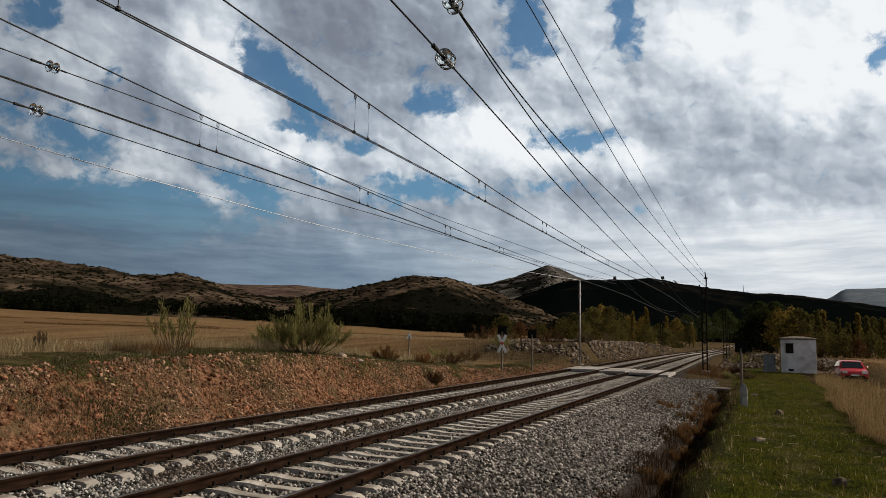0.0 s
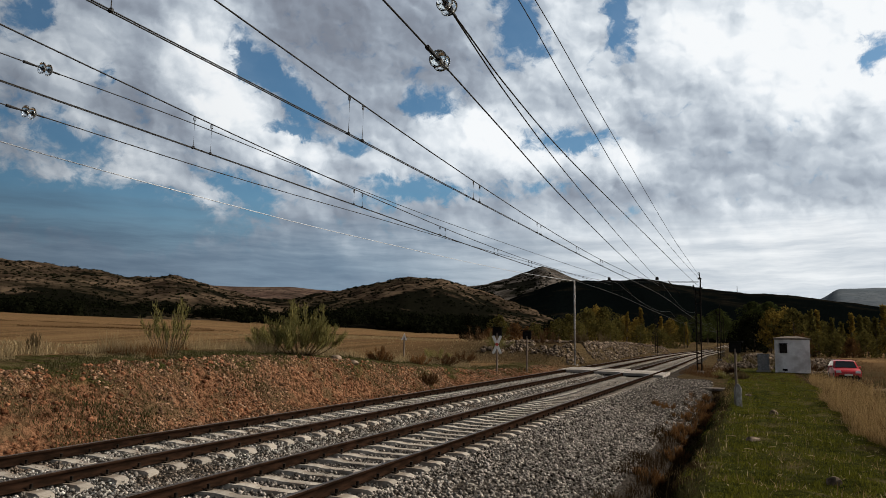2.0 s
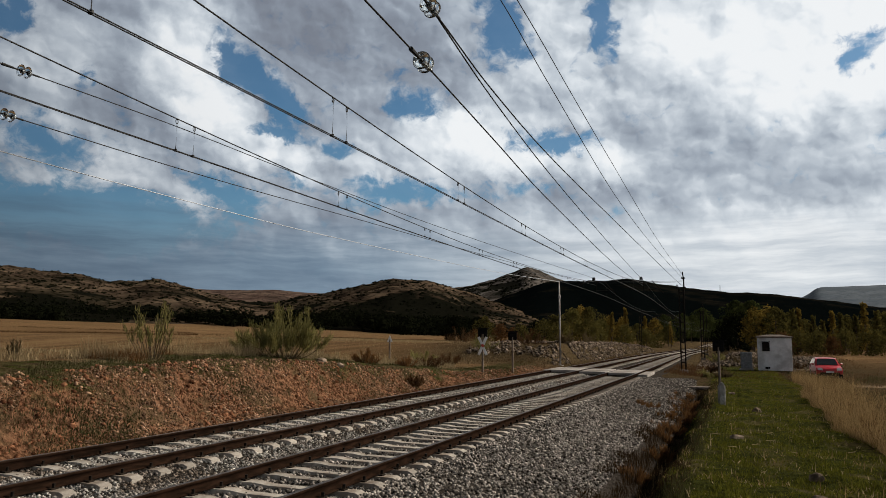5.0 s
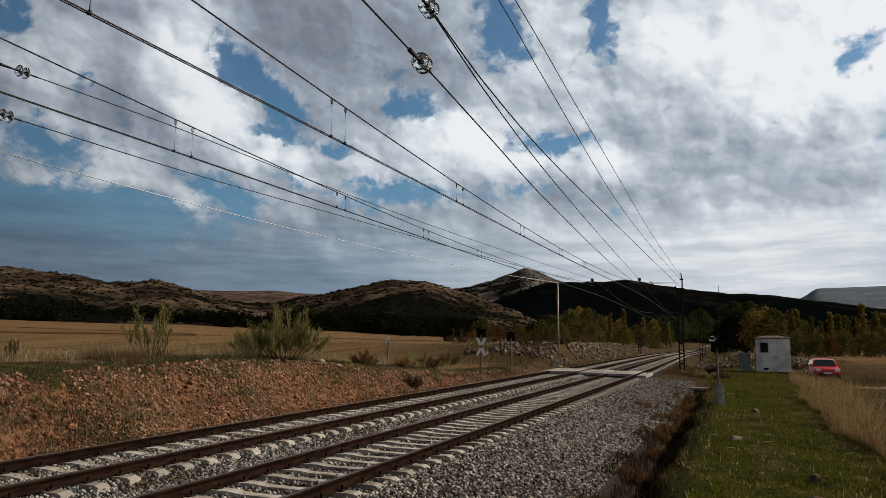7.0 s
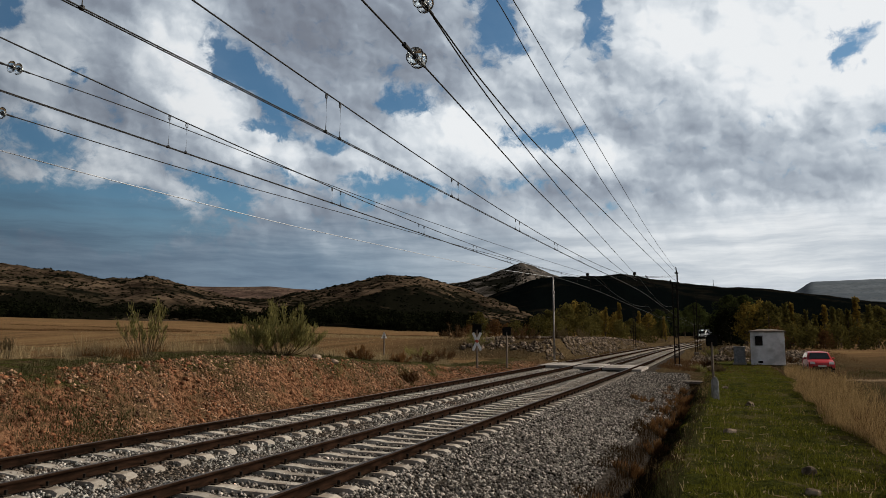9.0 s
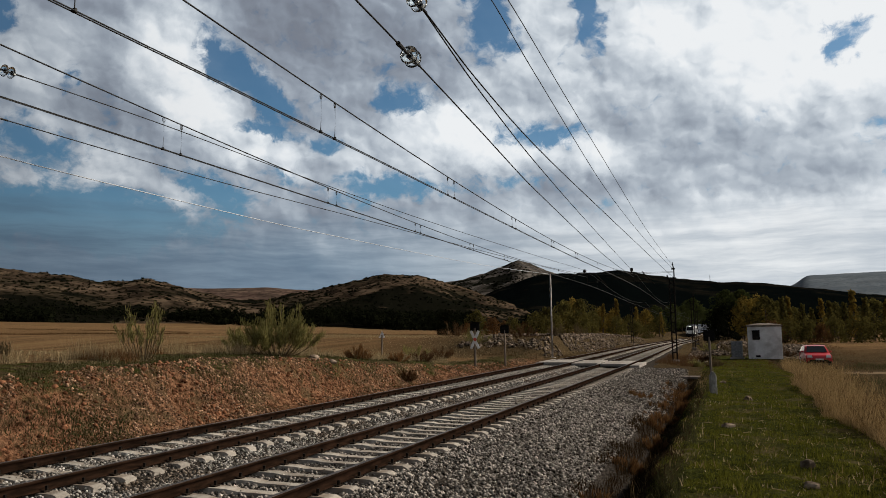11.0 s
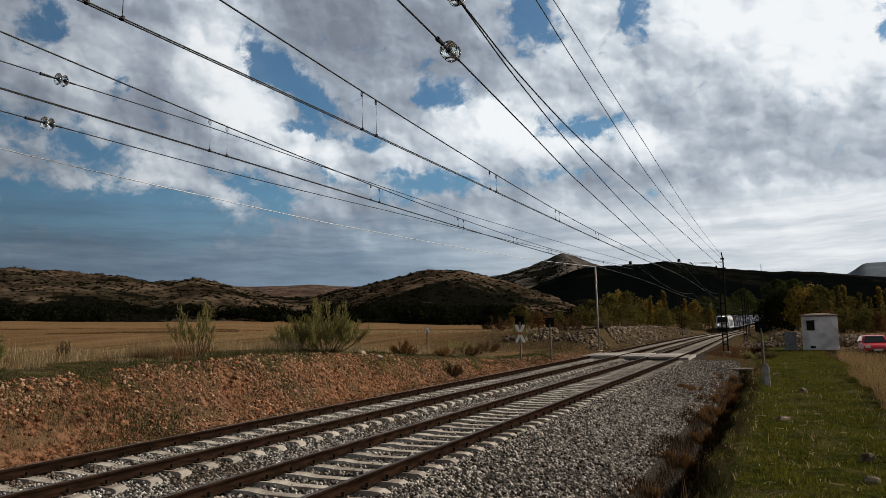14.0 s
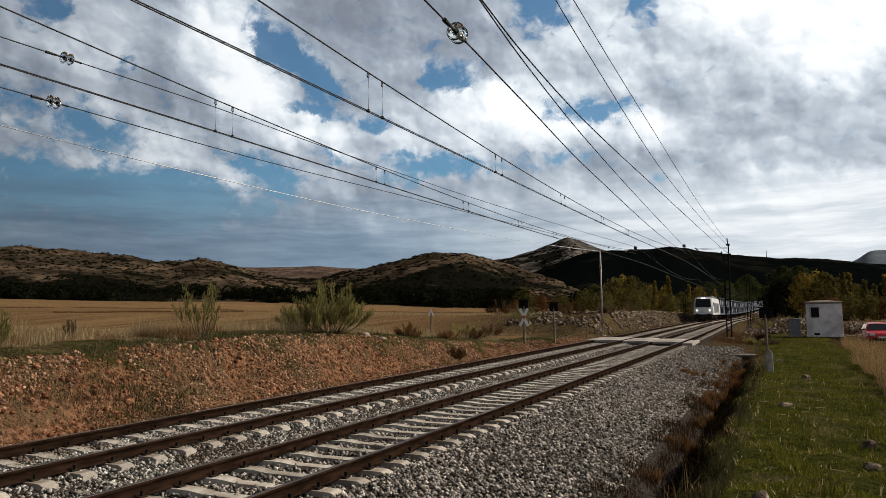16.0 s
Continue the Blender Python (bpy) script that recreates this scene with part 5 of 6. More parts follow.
PLANTED = (
    ("oak", -21.2, 150), ("rust", -17.6, 128), ("rust", -16.6, 140), ("bush", -15.9, 120), ("rust", -15.0, 132), ("bush", -14.2, 125), ("olive", -13.3, 150), ("oak", -13.6, 175),
    ("bush", -12.7, 118), ("olive", -12.0, 150), ("gold", -11.3, 165), ("olive", -10.6, 140), ("bush", -10.1, 126), ("olive", -9.7, 155), ("poplar", -8.9, 150), ("gold", -8.2, 190),
    ("poplar", -7.7, 160), ("bush", -7.9, 140), ("olive", -7.0, 200), ("poplar", -6.5, 210), ("bush", -6.3, 170), ("gold", -5.7, 230), ("green", -5.0, 250), ("bush", -5.5, 200),
    ("olive", -4.7, 225), ("poplar", -4.45, 215), ("green", -3.6, 300), ("green", -3.0, 330), ("green", -0.1, 235), ("oak", 0.25, 150), ("oak", -0.35, 170), ("green", 0.2, 210), ("oak", 0.15, 190),
    ("oak", -0.15, 260), ("green", 1.2, 190), ("gold", 1.75, 132), ("gold", 2.25, 138), ("gold", 1.3, 142), ("olive", 2.9, 130), ("olive", 3.5, 140), ("olive_poplar", 3.9, 135), ("poplar", 4.4, 140), ("olive", 4.8, 150),
    ("olive_poplar", 5.3, 138), ("olive_poplar", 5.9, 142), ("poplar", 6.5, 136), ("olive_poplar", 6.9, 146), ("olive", 7.4, 150), ("olive_poplar", 7.9, 140), ("poplar", 8.5, 138), ("olive_poplar", 9.0, 145),
    ("olive", 9.6, 150), ("poplar", 10.3, 140), ("olive_poplar", 11.0, 142), ("olive", 12.0, 150), ("bush", 4.2, 120), ("bush", 5.6, 122), ("bush", 7.2, 124), ("bush", 8.8, 122), ("rust", 3.2, 118), ("rust", 6.4, 119), ("bush", 10.4, 122),
    ("olive", -18.9, 210), ("rust", -19.6, 170), ("bush", -18.4, 175), ("green", -1.0, 420), ("green", -1.8, 440), ("green", -2.4, 400), ("oak", 0.5, 225), ("gold", -9.2, 230), ("olive", -11.6, 220), ("oak", -10.4, 210), ("oak", -12.8, 230), ("oak", -8.6, 240), ("oak", -14.9, 220), ("oak", 3.3, 175), ("oak", 4.6, 180), ("oak", 6.1, 178), ("oak", 7.6, 182), ("oak", 9.1, 180))
used = set()
spin = random.Random(12)
for kind_, az_, r_ in PLANTED:
    x, y = around(az_, r_)
    m = pose(x, y, float(ground_z(x, y)) - 0.05, spin.uniform(-3, 3), spin.uniform(-3, 3), spin.uniform(0, 360))
    s_ = spin.uniform(0.85, 1.18)
    if kind_ in used:
        ob = copy_thing(KINDS[kind_], m)
    else:
        used.add(kind_)
        ob = KINDS[kind_]
        ob.matrix_basis = m
    ob.scale = (s_ * spin.uniform(0.9, 1.1),) * 2 + (s_,)


# the great round trees beyond the bend
for az_, r_, s_ in ((-2.25, 455, 1.9), (-3.0, 470, 1.55), (-1.75, 500, 1.6)):
    x, y = around(az_, r_)
    ob = copy_thing(KINDS["green"], pose(x, y, float(ground_z(x, y)) - 0.1, 0, 0, 70 * s_))
    ob.scale = (s_, s_, s_ * 0.95)


def lumps(name, label, x, y, z, sizes, mat, seed, tall=(0.5, 0.95), leaves=16):
    """Far shrubs, each a tuft of leaf clumps, as one cover."""
    g = np.random.default_rng(seed)
    k = len(x)
    c = np.stack([x, y, z], -1)
    way_ = g.normal(0, 1, (k, leaves, 3))
    way_ /= np.linalg.norm(way_, axis=2)[..., None]
    way_[..., 2] = np.abs(way_[..., 2])
    p = c[:, None] + way_ * (sizes[:, None, None] * 0.5) * g.uniform(0.4, 1, (k, leaves, 1)) * np.stack([np.ones(k), np.ones(k), g.uniform(*tall, k)], -1)[:, None]
    u = g.normal(0, 1, (k, leaves, 3))
    u /= np.linalg.norm(u, axis=2)[..., None]
    w = np.cross(u, way_)
    s = sizes[:, None, None] * g.uniform(0.7, 1.5, (k, leaves, 1)) * 0.62 / math.sqrt(leaves)
    v = np.stack([p - u * s, p - w * s, p + u * s, p + w * s], 2)
    ob = raw(name, v.reshape(-1, 3), np.arange(k * leaves * 4).reshape(-1, 4), mat, None, label, kind="stuff")
    ob["category"] = "shrubs"
    return ob


g = np.random.default_rng(40)


def dotted(h, rows_u, count):
    """Points strewn over a hill."""
    ia, iu = g.integers(0, h[0].shape[0] - 1, count), g.integers(rows_u[0], rows_u[1], count)
    fa, fu = g.uniform(0, 1, count), g.uniform(0, 1, count)
    return [c[ia, iu] * (1 - fa) * (1 - fu) + c[ia + 1, iu] * fa * (1 - fu) + c[ia, iu + 1] * (1 - fa) * fu + c[ia + 1, iu + 1] * fa * fu for c in h]


lumps("hill_scrub", "dark scrub and oaks dotted over the dry hills", *dotted(low_hill, (2, 25), 6500), g.uniform(1.2, 5.0, 6500) * g.uniform(0.6, 1, 6500), shaded_oak_leaf_m, 41, leaves=34)
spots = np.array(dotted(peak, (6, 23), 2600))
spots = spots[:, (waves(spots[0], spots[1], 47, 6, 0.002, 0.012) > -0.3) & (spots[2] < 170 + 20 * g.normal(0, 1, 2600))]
lumps("peak_scrub", "dark scrub over the lower slopes of the bare peak", *spots, g.uniform(4, 11, spots.shape[1]), shaded_oak_leaf_m, 48, leaves=20)
# the dark oak wood along the foot of the hills
k = 1500
az_ = np.radians(g.uniform(-64, -19, k))
r_ = g.uniform(335, 520, k)
keep = waves(np.degrees(az_) * 10, r_ * 0.4, 44, 6, 0.004, 0.03) > np.where(np.degrees(az_) > -36, -0.9, 0.25)
wx, wy = (r_ * np.sin(az_))[keep], (r_ * np.cos(az_))[keep]
wz = ground_z(wx, wy) + (r_[keep] - 330) * 0.045
lumps("oak_wood", "dark holm oak wood at the foot of the hills", wx, wy, wz, g.uniform(4, 13, len(wx)), shaded_oak_leaf_m, 45, (0.8, 1.25), 110)
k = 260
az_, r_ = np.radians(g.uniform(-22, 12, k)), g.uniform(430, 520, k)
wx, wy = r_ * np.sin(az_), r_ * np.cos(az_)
lumps("valley_wood", "dark trees on the valley floor under the wooded hill", wx, wy, ground_z(wx, wy), g.uniform(6, 12, k), shaded_oak_leaf_m, 46, (0.8, 1.2), 90)


def broom(at, height, width, mat, seed, label, stems=46, sprays=5200, upright=0.6, leaf=(0.10, 0.30), fan=0.5):
    g_ = np.random.default_rng(seed)
    ob = thing("shrub", label, "shrub", at)
    pts = []
    for i in range(stems):
        a, r = g_.uniform(0, 2 * np.pi), g_.uniform(0.1, 1.0) ** 0.7 * width / 2
        top_z = height * (1 - 0.5 * (r / (width / 2)) ** 2) * g_.uniform(0.5, 1.0) * (0.85 + 0.15 * math.sin(3 * a + seed))
        foot = np.array((math.cos(a) * r * 0.22, math.sin(a) * r * 0.22, -0.05))
        tip = np.array((math.cos(a) * r, math.sin(a) * r, top_z))
        line = []
        for u in np.linspace(0, 1, 7):
            p = foot + (tip - foot) * np.array((u ** 0.7, u ** 0.7, u ** 1.15)) + g_.normal(0, 0.02 * height, 3) * u
            line.append(p)
        pts.append(line)
        v, fs = strand(line, (0.004 if i % 4 else 0.009) * (0.5 + 0.5 * height), 4)
        raw("stem", v, fs, bark_m if i % 2 else twig_m, ob)
    line = np.array(pts)
    pick, u = g_.integers(0, stems, sprays), g_.uniform(upright, 1.0, sprays) ** 0.8
    f = u * 5.999
    lo_, fr = f.astype(int), (f % 1)[:, None]
    p = line[pick, lo_] * (1 - fr) + line[pick, lo_ + 1] * fr
    p += g_.normal(0, 0.05 * width, (sprays, 3)) * (0.8, 0.8, 0.5) * fan
    v_ = line[pick, 6] - line[pick, 3]
    v_ = v_ / np.linalg.norm(v_, axis=1)[:, None] * 0.45 + (0, 0, 0.65) + g_.normal(0, 0.26, (sprays, 3))
    s = g_.uniform(*leaf, sprays)[:, None]
    w = np.cross(v_, g_.normal(0, 1, (sprays, 3)))
    w = w / (np.linalg.norm(w, axis=1)[:, None] + 1e-9) * 0.008
    quad = np.stack([p - w, p + w, p + v_ * s + w * 0.4, p + v_ * s - w * 0.4], 1)
    raw("foliage", quad.reshape(-1, 3), np.arange(sprays * 4).reshape(-1, 4), mat, ob)
    return ob


def at_ground(x, y, sink=0.0):
    return pose(x, y, float(ground_z(x, y)) - sink)


broom(at_ground(-14.6, 21.2), 2.05, 3.3, broom_m, 51, "large grey-green broom bush on the bank top", 54, 8500, 0.45, (0.06, 0.2), 0.42)
broom(at_ground(-15.4, 20.6), 1.3, 1.9, broom_m, 52, "smaller broom bush leaning beside the large one", 26, 2600, 0.3, (0.06, 0.18), 0.45)
broom(at_ground(-15.0, 15.4), 2.05, 1.6, broom_m, 53, "sparse dry shrub with feathery tips on the bank top", 22, 1100, 0.5, (0.05, 0.16), 0.5)
broom(at_ground(-15.3, 9.6), 1.35, 1.4, broom_m, 56, "straggling yellow-green shrub at the field edge", 22, 1500, 0.4, (0.05, 0.14), 0.6)
broom(at_ground(-16.4, 12.4), 0.9, 0.5, twig_m, 68, "thin dry weed stalks at the field edge", 9, 260, 0.5, (0.04, 0.1), 0.3)
broom(at_ground(-14.8, 6.9), 0.7, 0.9, rust_grass_m, 57, "low reddish shrub at the field edge", 20, 900, 0.2)
broom(at_ground(-14.6, 27.2), 0.62, 1.3, rust_weed_m, 54, "rust-red tumbleweed on the bank top", 26, 1900, 0.1, (0.06, 0.16))
broom(at_ground(-14.3, 30.5), 0.5, 1.1, rust_weed_m, 55, "rust-red tumbleweed on the bank top", 22, 1400, 0.1, (0.06, 0.16))
broom(at_ground(-13.2, 29.0), 0.55, 1.2, rust_grass_m, 58, "rusty weed clump on the bank side", 22, 1500, 0.1, (0.06, 0.16))
broom(at_ground(-14.9, 34.5), 0.8, 1.8, rust_grass_m, 59, "rusty scrub clump by the crossing signals", 26, 1900, 0.1, (0.06, 0.16))
for i, (x, y, h_, w_) in enumerate(((-3.35, 29.5, 0.32, 1.1), (-2.35, 27.5, 0.6, 1.3), (-2.2, 25.0, 0.55, 1.5), (-2.3, 31.0, 0.6, 1.7), (-2.4, 34.5, 0.55, 1.8), (-2.6, 37.5, 0.5, 1.8), (-1.9, 28.8, 0.5, 1.6), (-1.7, 33, 0.5, 1.5), (-2.5, 23.4, 0.45, 1.2), (-2.2, 22.6, 0.5, 1.0), (-2.4, 12.8, 0.42, 0.9), (-2.2, 16.0, 0.4, 0.9), (-1.9, 19.5, 0.45, 0.9))):
    broom(pose(x, y, float(ground_z(x, y)) + (0.02 if x > -3 else 0.1)), h_, w_, rust_weed_m, 60 + i, "rust-brown dry weeds along the ditch", 16, 1500, 0.1, (0.06, 0.18))
for i, (x, y, h_, w_) in enumerate(((-17, 62, 1.6, 3.0), (-14.6, 66, 1.2, 2.2), (-20, 58, 1.8, 3.5), (-24, 64, 1.8, 4), (-15.5, 82, 1.5, 3), (-22, 50, 1.0, 2.6), (-18.5, 46.5, 0.8, 2.2), (1.0, 74, 1.2, 3.0), (-1.5, 80, 1.2, 3.0), (5.0, 72, 1.1, 2.6), (-0.8, 50, 0.4, 1.4), (-2.0, 54, 0.4, 1.6), (-1.6, 62, 0.6, 2.0))):
    broom(at_ground(x, y), h_, w_, (rust_grass_m, twig_m, broom_m)[i % 3], 80 + i, "scrubby dry bush beside the line past the crossing", 18, 1300, 0.1, (0.10, 0.3))


def strewn(c0, c1, y0, y1, count, seed, power=1.0, lift=0.0):
    g_ = np.random.default_rng(seed)
    y = y0 + (y1 - y0) * g_.uniform(0, 1, count) ** power
    x = g_.uniform(c0, c1, count) + shift(y)
    return np.stack([x, y, ground_z(x, y) + lift], -1)


def clumped(p, seed, f=0.9, floor=-0.3):
    return p[waves(p[:, 0], p[:, 1], seed, 7, f * 0.3, f * 2) > floor]


# the verge on this side
p = strewn(-1.35, 3.2, 7, 62, 130000, 90, 1.8)
g = np.random.default_rng(91)
blades("verge_grass", "short green grass of the verge", p, g.uniform(0.02, 0.075, len(p)) * np.clip(0.9 + 0.75 * waves(p[:, 0], p[:, 1], 141, 8, 0.5, 3.0), 0.2, 2.4), g.uniform(0.008, 0.022, len(p)), grass_m, 92, 0.95)
p = clumped(strewn(-1.3, 2.8, 7, 45, 5000, 93, 1.7), 94, 0.9, 0.5)
blades("dead_grass", "dead straw strewn through the verge grass", p, g.uniform(0.06, 0.22, len(p)), g.uniform(0.007, 0.014, len(p)), dry_m, 95, 1.35)
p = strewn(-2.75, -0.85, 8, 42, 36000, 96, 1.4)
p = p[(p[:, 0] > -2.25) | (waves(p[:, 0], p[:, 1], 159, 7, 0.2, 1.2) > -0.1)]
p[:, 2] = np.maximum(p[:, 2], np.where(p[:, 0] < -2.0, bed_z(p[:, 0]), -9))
blades("ditch_weeds", "tangled weeds darkened for the shade in the ditch", p, np.where(p[:, 0] > -1.75, 0.45, 1.0) * g.uniform(0.08, 0.30, len(p)) * np.clip(0.8 + 0.5 * waves(p[:, 0], p[:, 1], 142, 8, 0.4, 2.5), 0.2, 2), g.uniform(0.007, 0.014, len(p)), shaded_weed_m, 97, 0.9)
p = clumped(strewn(-1.9, -0.8, 8, 42, 2600, 98, 1.4), 99, 1.2, 0.3)
blades("ditch_weeds", "pale dead stalks on the ditch edge", p, g.uniform(0.15, 0.45, len(p)), g.uniform(0.005, 0.010, len(p)), dry_m, 100, 0.9)
p = strewn(0, 1, 6, 56, 34000, 101, 1.3)
edge = 2.4 + 0.032 * (p[:, 1] - 14) + 0.35 * waves(p[:, 1], p[:, 1] * 0.3, 102, 6, 0.05, 0.4)
p[:, 0] = edge + p[:, 0] % 1.0 * np.random.default_rng(103).uniform(0.0, 3.4, len(p)) + 0.0
p[:, 2] = ground_z(p[:, 0], p[:, 1])
blades("tall_dry_grass", "tall straw-coloured dry grass beside the verge", p, g.uniform(0.2, 0.85, len(p)) * np.clip(0.8 + 0.38 * waves(p[:, 0], p[:, 1], 140, 8, 0.3, 2.2), 0.2, 1.5), g.uniform(0.005, 0.016, len(p)), dry_m, 104, 0.75)
q = clumped(p[::5] + (0.1, 0.05, 0), 166, 0.5, 0.2)
blades("rusty_stalks", "rust-brown stalks among the tall dry grass", q, g.uniform(0.2, 0.8, len(q)), g.uniform(0.008, 0.02, len(q)), rust_grass_m, 167, 0.6)
p = clumped(strewn(4.6, 22, 22, 48, 16000, 170), 171, 0.3, -0.2)
blades("field_weeds", "dark weeds in patches beside the dirt lane", p, g.uniform(0.06, 0.30, len(p)), g.uniform(0.012, 0.03, len(p)), dull_grass_m, 172, 0.8)
p = clumped(strewn(3.4, 22, 53, 72, 9000, 173), 174, 0.3, 0.1)
blades("field_weeds", "dull green weeds round the parked car", p, g.uniform(0.06, 0.32, len(p)), g.uniform(0.015, 0.035, len(p)), dull_grass_m, 175, 0.8)
p = clumped(strewn(-4.5, -2.0, 49, 72, 5000, 176), 177, 0.4, -0.3)
blades("track_weeds", "rusty weeds beside the near track past the crossing", p + (0, 0, 0.12), g.uniform(0.08, 0.3, len(p)), g.uniform(0.012, 0.028, len(p)), rust_grass_m, 178, 0.8)
p = strewn(-1.2, 2.6, 7.5, 26, 900, 179, 1.4, 0.02)
blades("straw_litter", "pale straw litter lying on the verge", p, g.uniform(0.04, 0.14, len(p)), g.uniform(0.012, 0.026, len(p)), bleached_m, 180, 1.9)
# the bank top across the line
p = clumped(strewn(-17.4, -14.7, 4, 44, 46000, 105, 1.2), 106, 0.7, 0.15)
blades("straw_grass", "pale dry grass fringe along the field edge", p, g.uniform(0.12, 0.46, len(p)) * np.clip(0.8 + 0.6 * waves(p[:, 0], p[:, 1], 158, 8, 0.4, 2.0), 0.2, 1.8), g.uniform(0.005, 0.012, len(p)), bleached_m, 107, 0.75)
p = clumped(strewn(-15.2, -12.9, 4, 46, 44000, 108, 1.2), 109, 0.8, -0.2)
blades("bank_grass", "short dull green grass on the bank top", p, g.uniform(0.03, 0.13, len(p)) * np.clip(0.8 + 0.6 * waves(p[:, 0], p[:, 1], 144, 8, 0.4, 2.0), 0.2, 2.2), g.uniform(0.007, 0.016, len(p)), dull_grass_m, 110, 0.8)
p = clumped(strewn(-13.7, -12.1, 4, 46, 16000, 111, 1.2), 112, 0.7, 1.0)
blades("bank_weeds", "green weeds in patches on the bank side", p, g.uniform(0.03, 0.09, len(p)), g.uniform(0.01, 0.022, len(p)), dull_grass_m, 113, 1.0)
p = clumped(strewn(-13.7, -12.0, 4, 46, 12000, 114, 1.2), 115, 0.8, 0.4)
blades("bank_weeds", "dry rusty weeds on the bank side", p, g.uniform(0.05, 0.22, len(p)), g.uniform(0.006, 0.012, len(p)), rust_grass_m, 116, 0.8)
p = clumped(strewn(-26, -11.8, 49, 110, 16000, 117), 160, 0.25, 0.0)
blades("scrub_grass", "dry tufts past the crossing", p, g.uniform(0.05, 0.22, len(p)), g.uniform(0.012, 0.03, len(p)), rust_grass_m, 118, 0.7)
p = clumped(strewn(-3.2, 12, 48, 110, 14000, 119), 161, 0.25, -0.2)
blades("scrub_grass", "dry tufts round the hut", p, g.uniform(0.05, 0.2, len(p)), g.uniform(0.012, 0.03, len(p)), rust_grass_m, 120, 0.5)
p = strewn(-60, -17, 8, 110, 36000, 121, 1.0)
blades("stubble", "cut stubble of the cereal field", p, g.uniform(0.06, 0.18, len(p)), g.uniform(0.015, 0.035, len(p)), bleached_m, 122, 0.5)

p = np.random.default_rng(150).normal((0, 0, 0), (0.3, 0.75, 0), (3200, 3)) + (-12.6, 11.6, 0)
q = np.random.default_rng(151).normal((0, 0, 0), (0.25, 0.7, 0), (1200, 3)) + (-13.1, 16.6, 0)
p = np.concatenate([p, q])
p[:, 2] = ground_z(p[:, 0], p[:, 1])
blades("bank_weeds", "green weed patch low on the bank", p, g.uniform(0.03, 0.10, len(p)), g.uniform(0.012, 0.026, len(p)), dull_grass_m, 152, 1.0)
p = strewn(-1.2, -0.7, 8, 44, 6000, 153, 1.5)
blades("verge_edge_grass", "shaggy grass hanging over the ditch edge", p, g.uniform(0.05, 0.2, len(p)) * np.clip(0.8 + 0.6 * waves(p[:, 0], p[:, 1], 154, 8, 0.3, 2.0), 0.1, 2), g.uniform(0.007, 0.014, len(p)), dull_grass_m, 155, 0.9)
p = clumped(strewn(-16.8, -14.6, 7, 17, 7000, 181), 182, 0.5, 0.3)
blades("rusty_grass", "rust-red dry grass along the field edge", p, g.uniform(0.1, 0.36, len(p)), g.uniform(0.006, 0.014, len(p)), rust_weed_m, 183, 0.7)
p = clumped(strewn(-13.4, -12.0, 5, 30, 9000, 184, 1.3), 185, 0.6, 0.35)
blades("bank_straw", "dry brown grass low on the bank", p, g.uniform(0.05, 0.2, len(p)), g.uniform(0.006, 0.014, len(p)), twig_m, 186, 1.0)
# a weedy margin across the far field
k = 26000
az_ = np.radians(g.uniform(-64, -21, k))
r_ = 104 + (np.degrees(az_) + 60) * 1.1 + np.where(g.uniform(0, 1, k) > 0.5, 0, 52) + g.normal(0, 2.2, k)
p = np.stack([r_ * np.sin(az_), r_ * np.cos(az_), 0 * r_], -1)
p = p[waves(p[:, 0], p[:, 1], 156, 6, 0.02, 0.2) > -0.5]
p[:, 2] = ground_z(p[:, 0], p[:, 1])
blades("field_margin", "dark weedy margin across the stubble field", p, g.uniform(0.1, 0.35, len(p)), g.uniform(0.03, 0.06, len(p)), rust_grass_m, 157, 0.9)

# stones
g = np.random.default_rng(130)
p = clumped(strewn(-14.0, -11.75, 4, 50, 40000, 131, 1.25), 162, 0.7, -0.35)
pebbles("bank_stones", "reddish stones and clods washed out of the bank", p, 0.025 + 0.10 * g.uniform(0, 1, len(p)) ** 4, bank_stone_m, 132)
p = clumped(strewn(-14.0, -12.0, 4, 50, 5000, 163, 1.2), 164, 0.5, -0.3)
pebbles("bank_clods", "lumps of red earth broken from the bank", p, 0.04 + 0.13 * g.uniform(0, 1, len(p)) ** 2.5, clod_m, 165, squash=(0.6, 1.0))
p = np.concatenate([strewn(-21, -13.0, 56, 104, 5200, 133), strewn(-15.5, -12.8, 54, 150, 1800, 143)])
p = p[waves(p[:, 0], p[:, 1], 134, 5, 0.03, 0.2) > -1.1]
pebbles("rubble_heap", "heap of pale field stones beside the far track", p + (0, 0, 0.08), 0.08 + 0.42 * g.uniform(0, 1, len(p)) ** 3, stone_m, 135)
p = strewn(-1.5, 9, 69, 92, 1500, 136)
pebbles("rubble_heap", "heap of pale field stones behind the hut", p + (0, 0, 0.1), 0.12 + 0.45 * g.uniform(0, 1, len(p)) ** 2, stone_m, 137)
p = strewn(-3.0, -1.0, 58, 100, 380, 138)
pebbles("rubble_heap", "stones tipped along the near track's edge", p + (0, 0, 0.05), g.uniform(0.1, 0.35, len(p)), stone_m, 139)


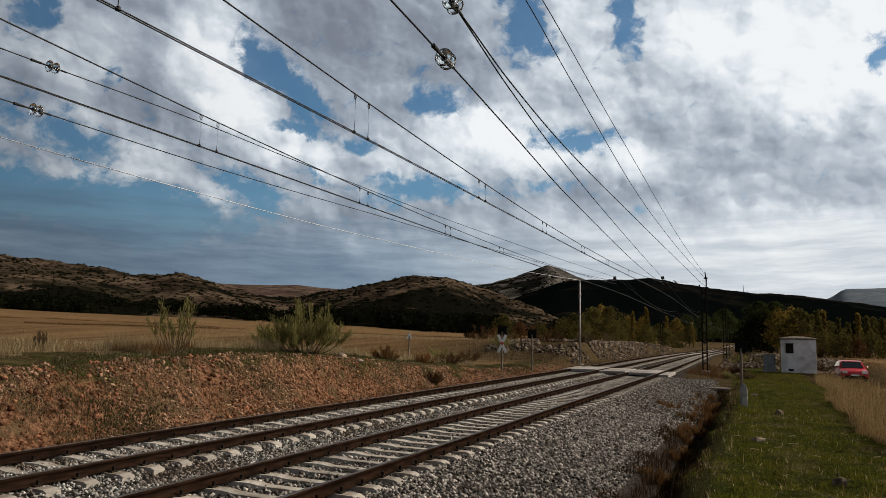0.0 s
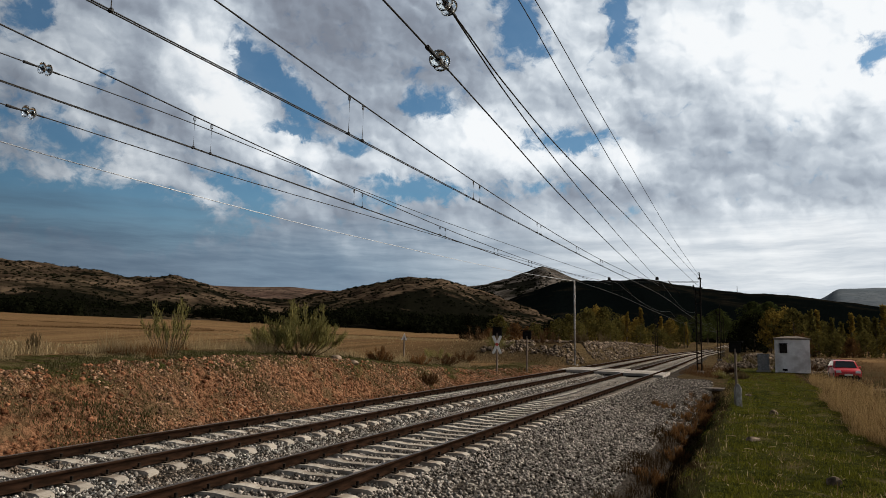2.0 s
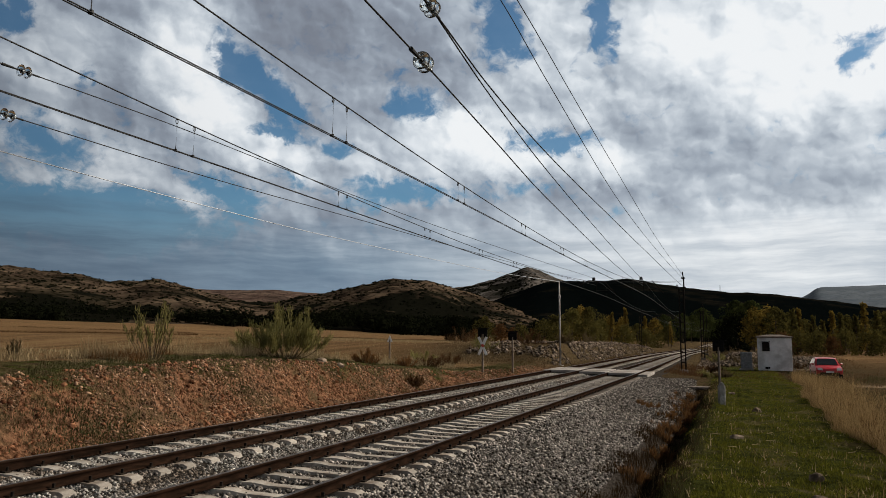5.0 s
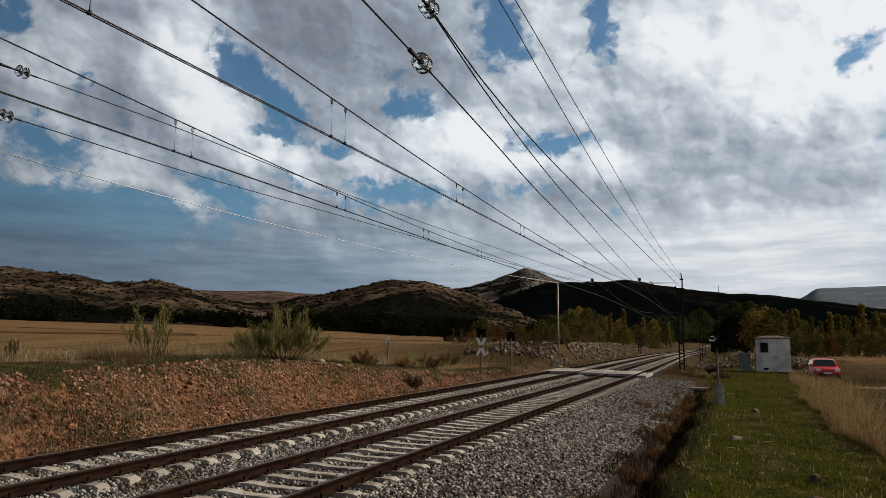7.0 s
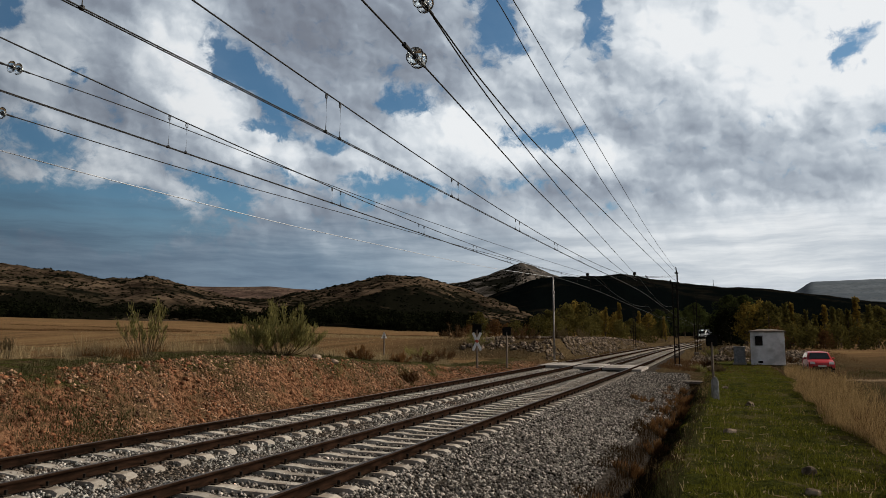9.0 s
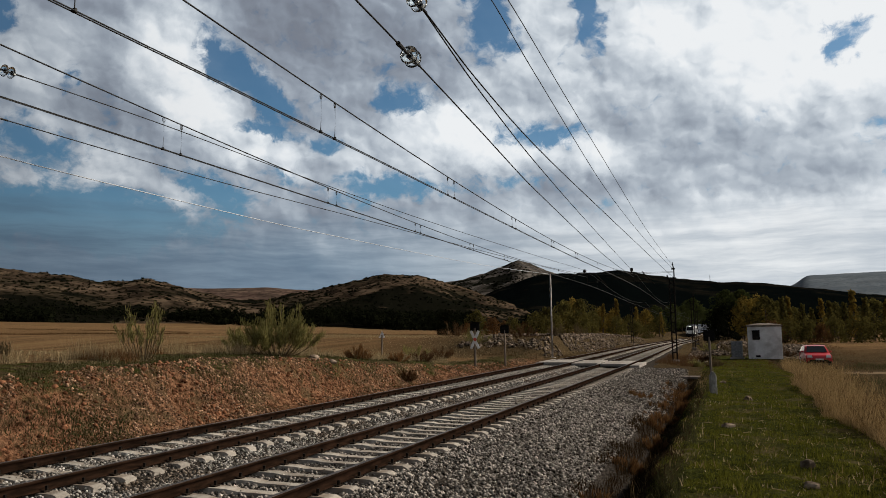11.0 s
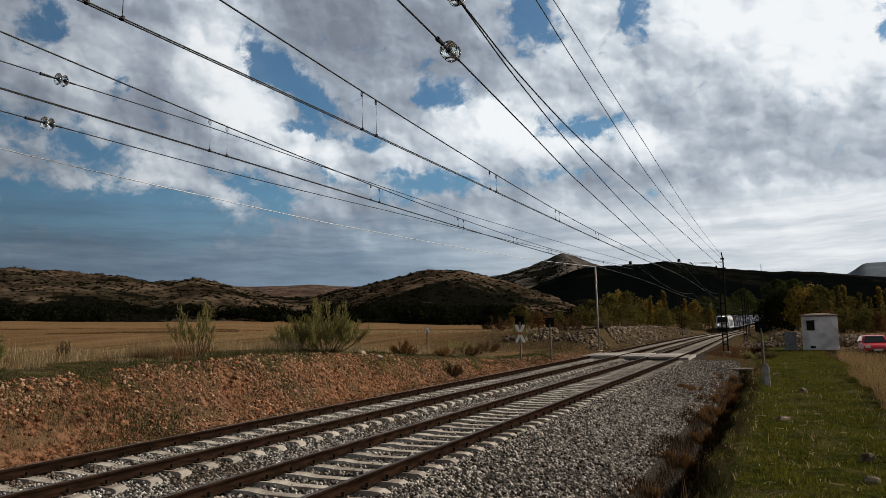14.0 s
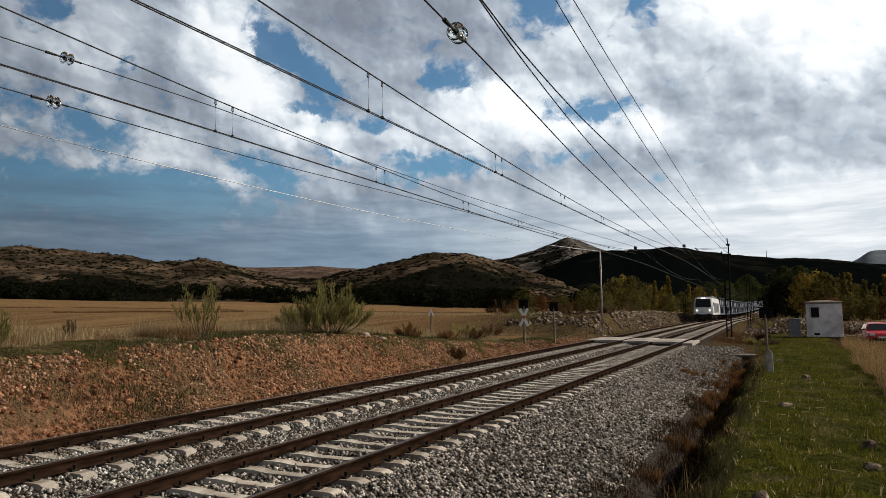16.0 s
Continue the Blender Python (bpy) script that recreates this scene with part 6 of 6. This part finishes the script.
def rock(x, y, size, seed, label, mat=stone_m):
    bm = bmesh.new()
    bmesh.ops.create_icosphere(bm, subdivisions=2, radius=0.5)
    r_ = random.Random(seed)
    o = Vector((r_.uniform(0, 50), r_.uniform(0, 50), r_.uniform(0, 50)))
    for v in bm.verts:
        v.co = v.co * (1 + 0.45 * noise.noise(v.co * 2.2 + o) + 0.12 * noise.noise(v.co * 7 + o))
        v.co = Vector((v.co.x * size[0], v.co.y * size[1], v.co.z * size[2]))
    ob = part("rock", bm, mat, label=label)
    ob.matrix_basis = pose(x, y, float(ground_z(x, y)) + size[2] * 0.22, 0, 0, r_.uniform(0, 360))
    return tagged(ob, category="rock", group="rocks in the verge")


for x, y, size, s_ in ((0.60, 26.0, (0.42, 0.28, 0.25), 1), (-0.05, 18.6, (0.36, 0.2, 0.13), 2), (1.2, 13.9, (0.26, 0.2, 0.2), 3), (-0.30, 8.4, (0.24, 0.2, 0.24), 4), (1.05, 11.8, (0.24, 0.2, 0.12), 5),
                       (-14.0, 22.6, (0.5, 0.3, 0.2), 6), (-13.9, 23.7, (0.4, 0.3, 0.2), 7), (-0.2, 34, (0.3, 0.25, 0.16), 8)):
    rock(x, y, size, s_, "pale angular stone lying in the grass")
g = random.Random(8)
for i in range(26):
    x, y = g.uniform(-0.8, 2.2), g.uniform(8.5, 24)
    bm = bmesh.new()
    tube(bm, (-g.uniform(0.03, 0.12), 0, 0), (g.uniform(0.03, 0.12), g.uniform(-0.05, 0.05), 0.02), 0.011, 0.006, 5)
    ob = part("stick", bm, bleached_m, label="dead stalk lying in the grass")
    ob.matrix_basis = pose(x, y, float(ground_z(x, y)) + 0.06, 0, 0, g.uniform(0, 360))
    tagged(ob, category="stick", group="dead stalks in the verge")


def far_antenna(az, el_base, el_top, r):
    x, y = around(az, r)
    z0, z1 = EYE[2] + r * math.tan(radians(el_base)), EYE[2] + r * math.tan(radians(el_top))
    ob = thing("radio_mast", "slender radio mast on the far ridge", "radio mast", pose(x, y, z0 - 6))
    bm = bmesh.new()
    tube(bm, (0, 0, 0), (0, 0, z1 - z0 + 6), 0.7, 0.35, 6)
    part("shaft", bm, grey_metal_m, ob)


far_antenna(-51.7, 4.0, 4.55, 900)
far_antenna(-0.85, 3.5, 4.05, 1150)


def motions():
    """The train comes on along the far track."""
    times = [0.5 * i for i in range(33)]
    walk(loco, [(t, rail_pose(front_at(t), 18.9)) for t in times])
    for i, w in enumerate(wagons):
        walk(w, [(t, rail_pose(front_at(t) + 20.1 + i * 27.2, 26.0)) for t in times])


motions()
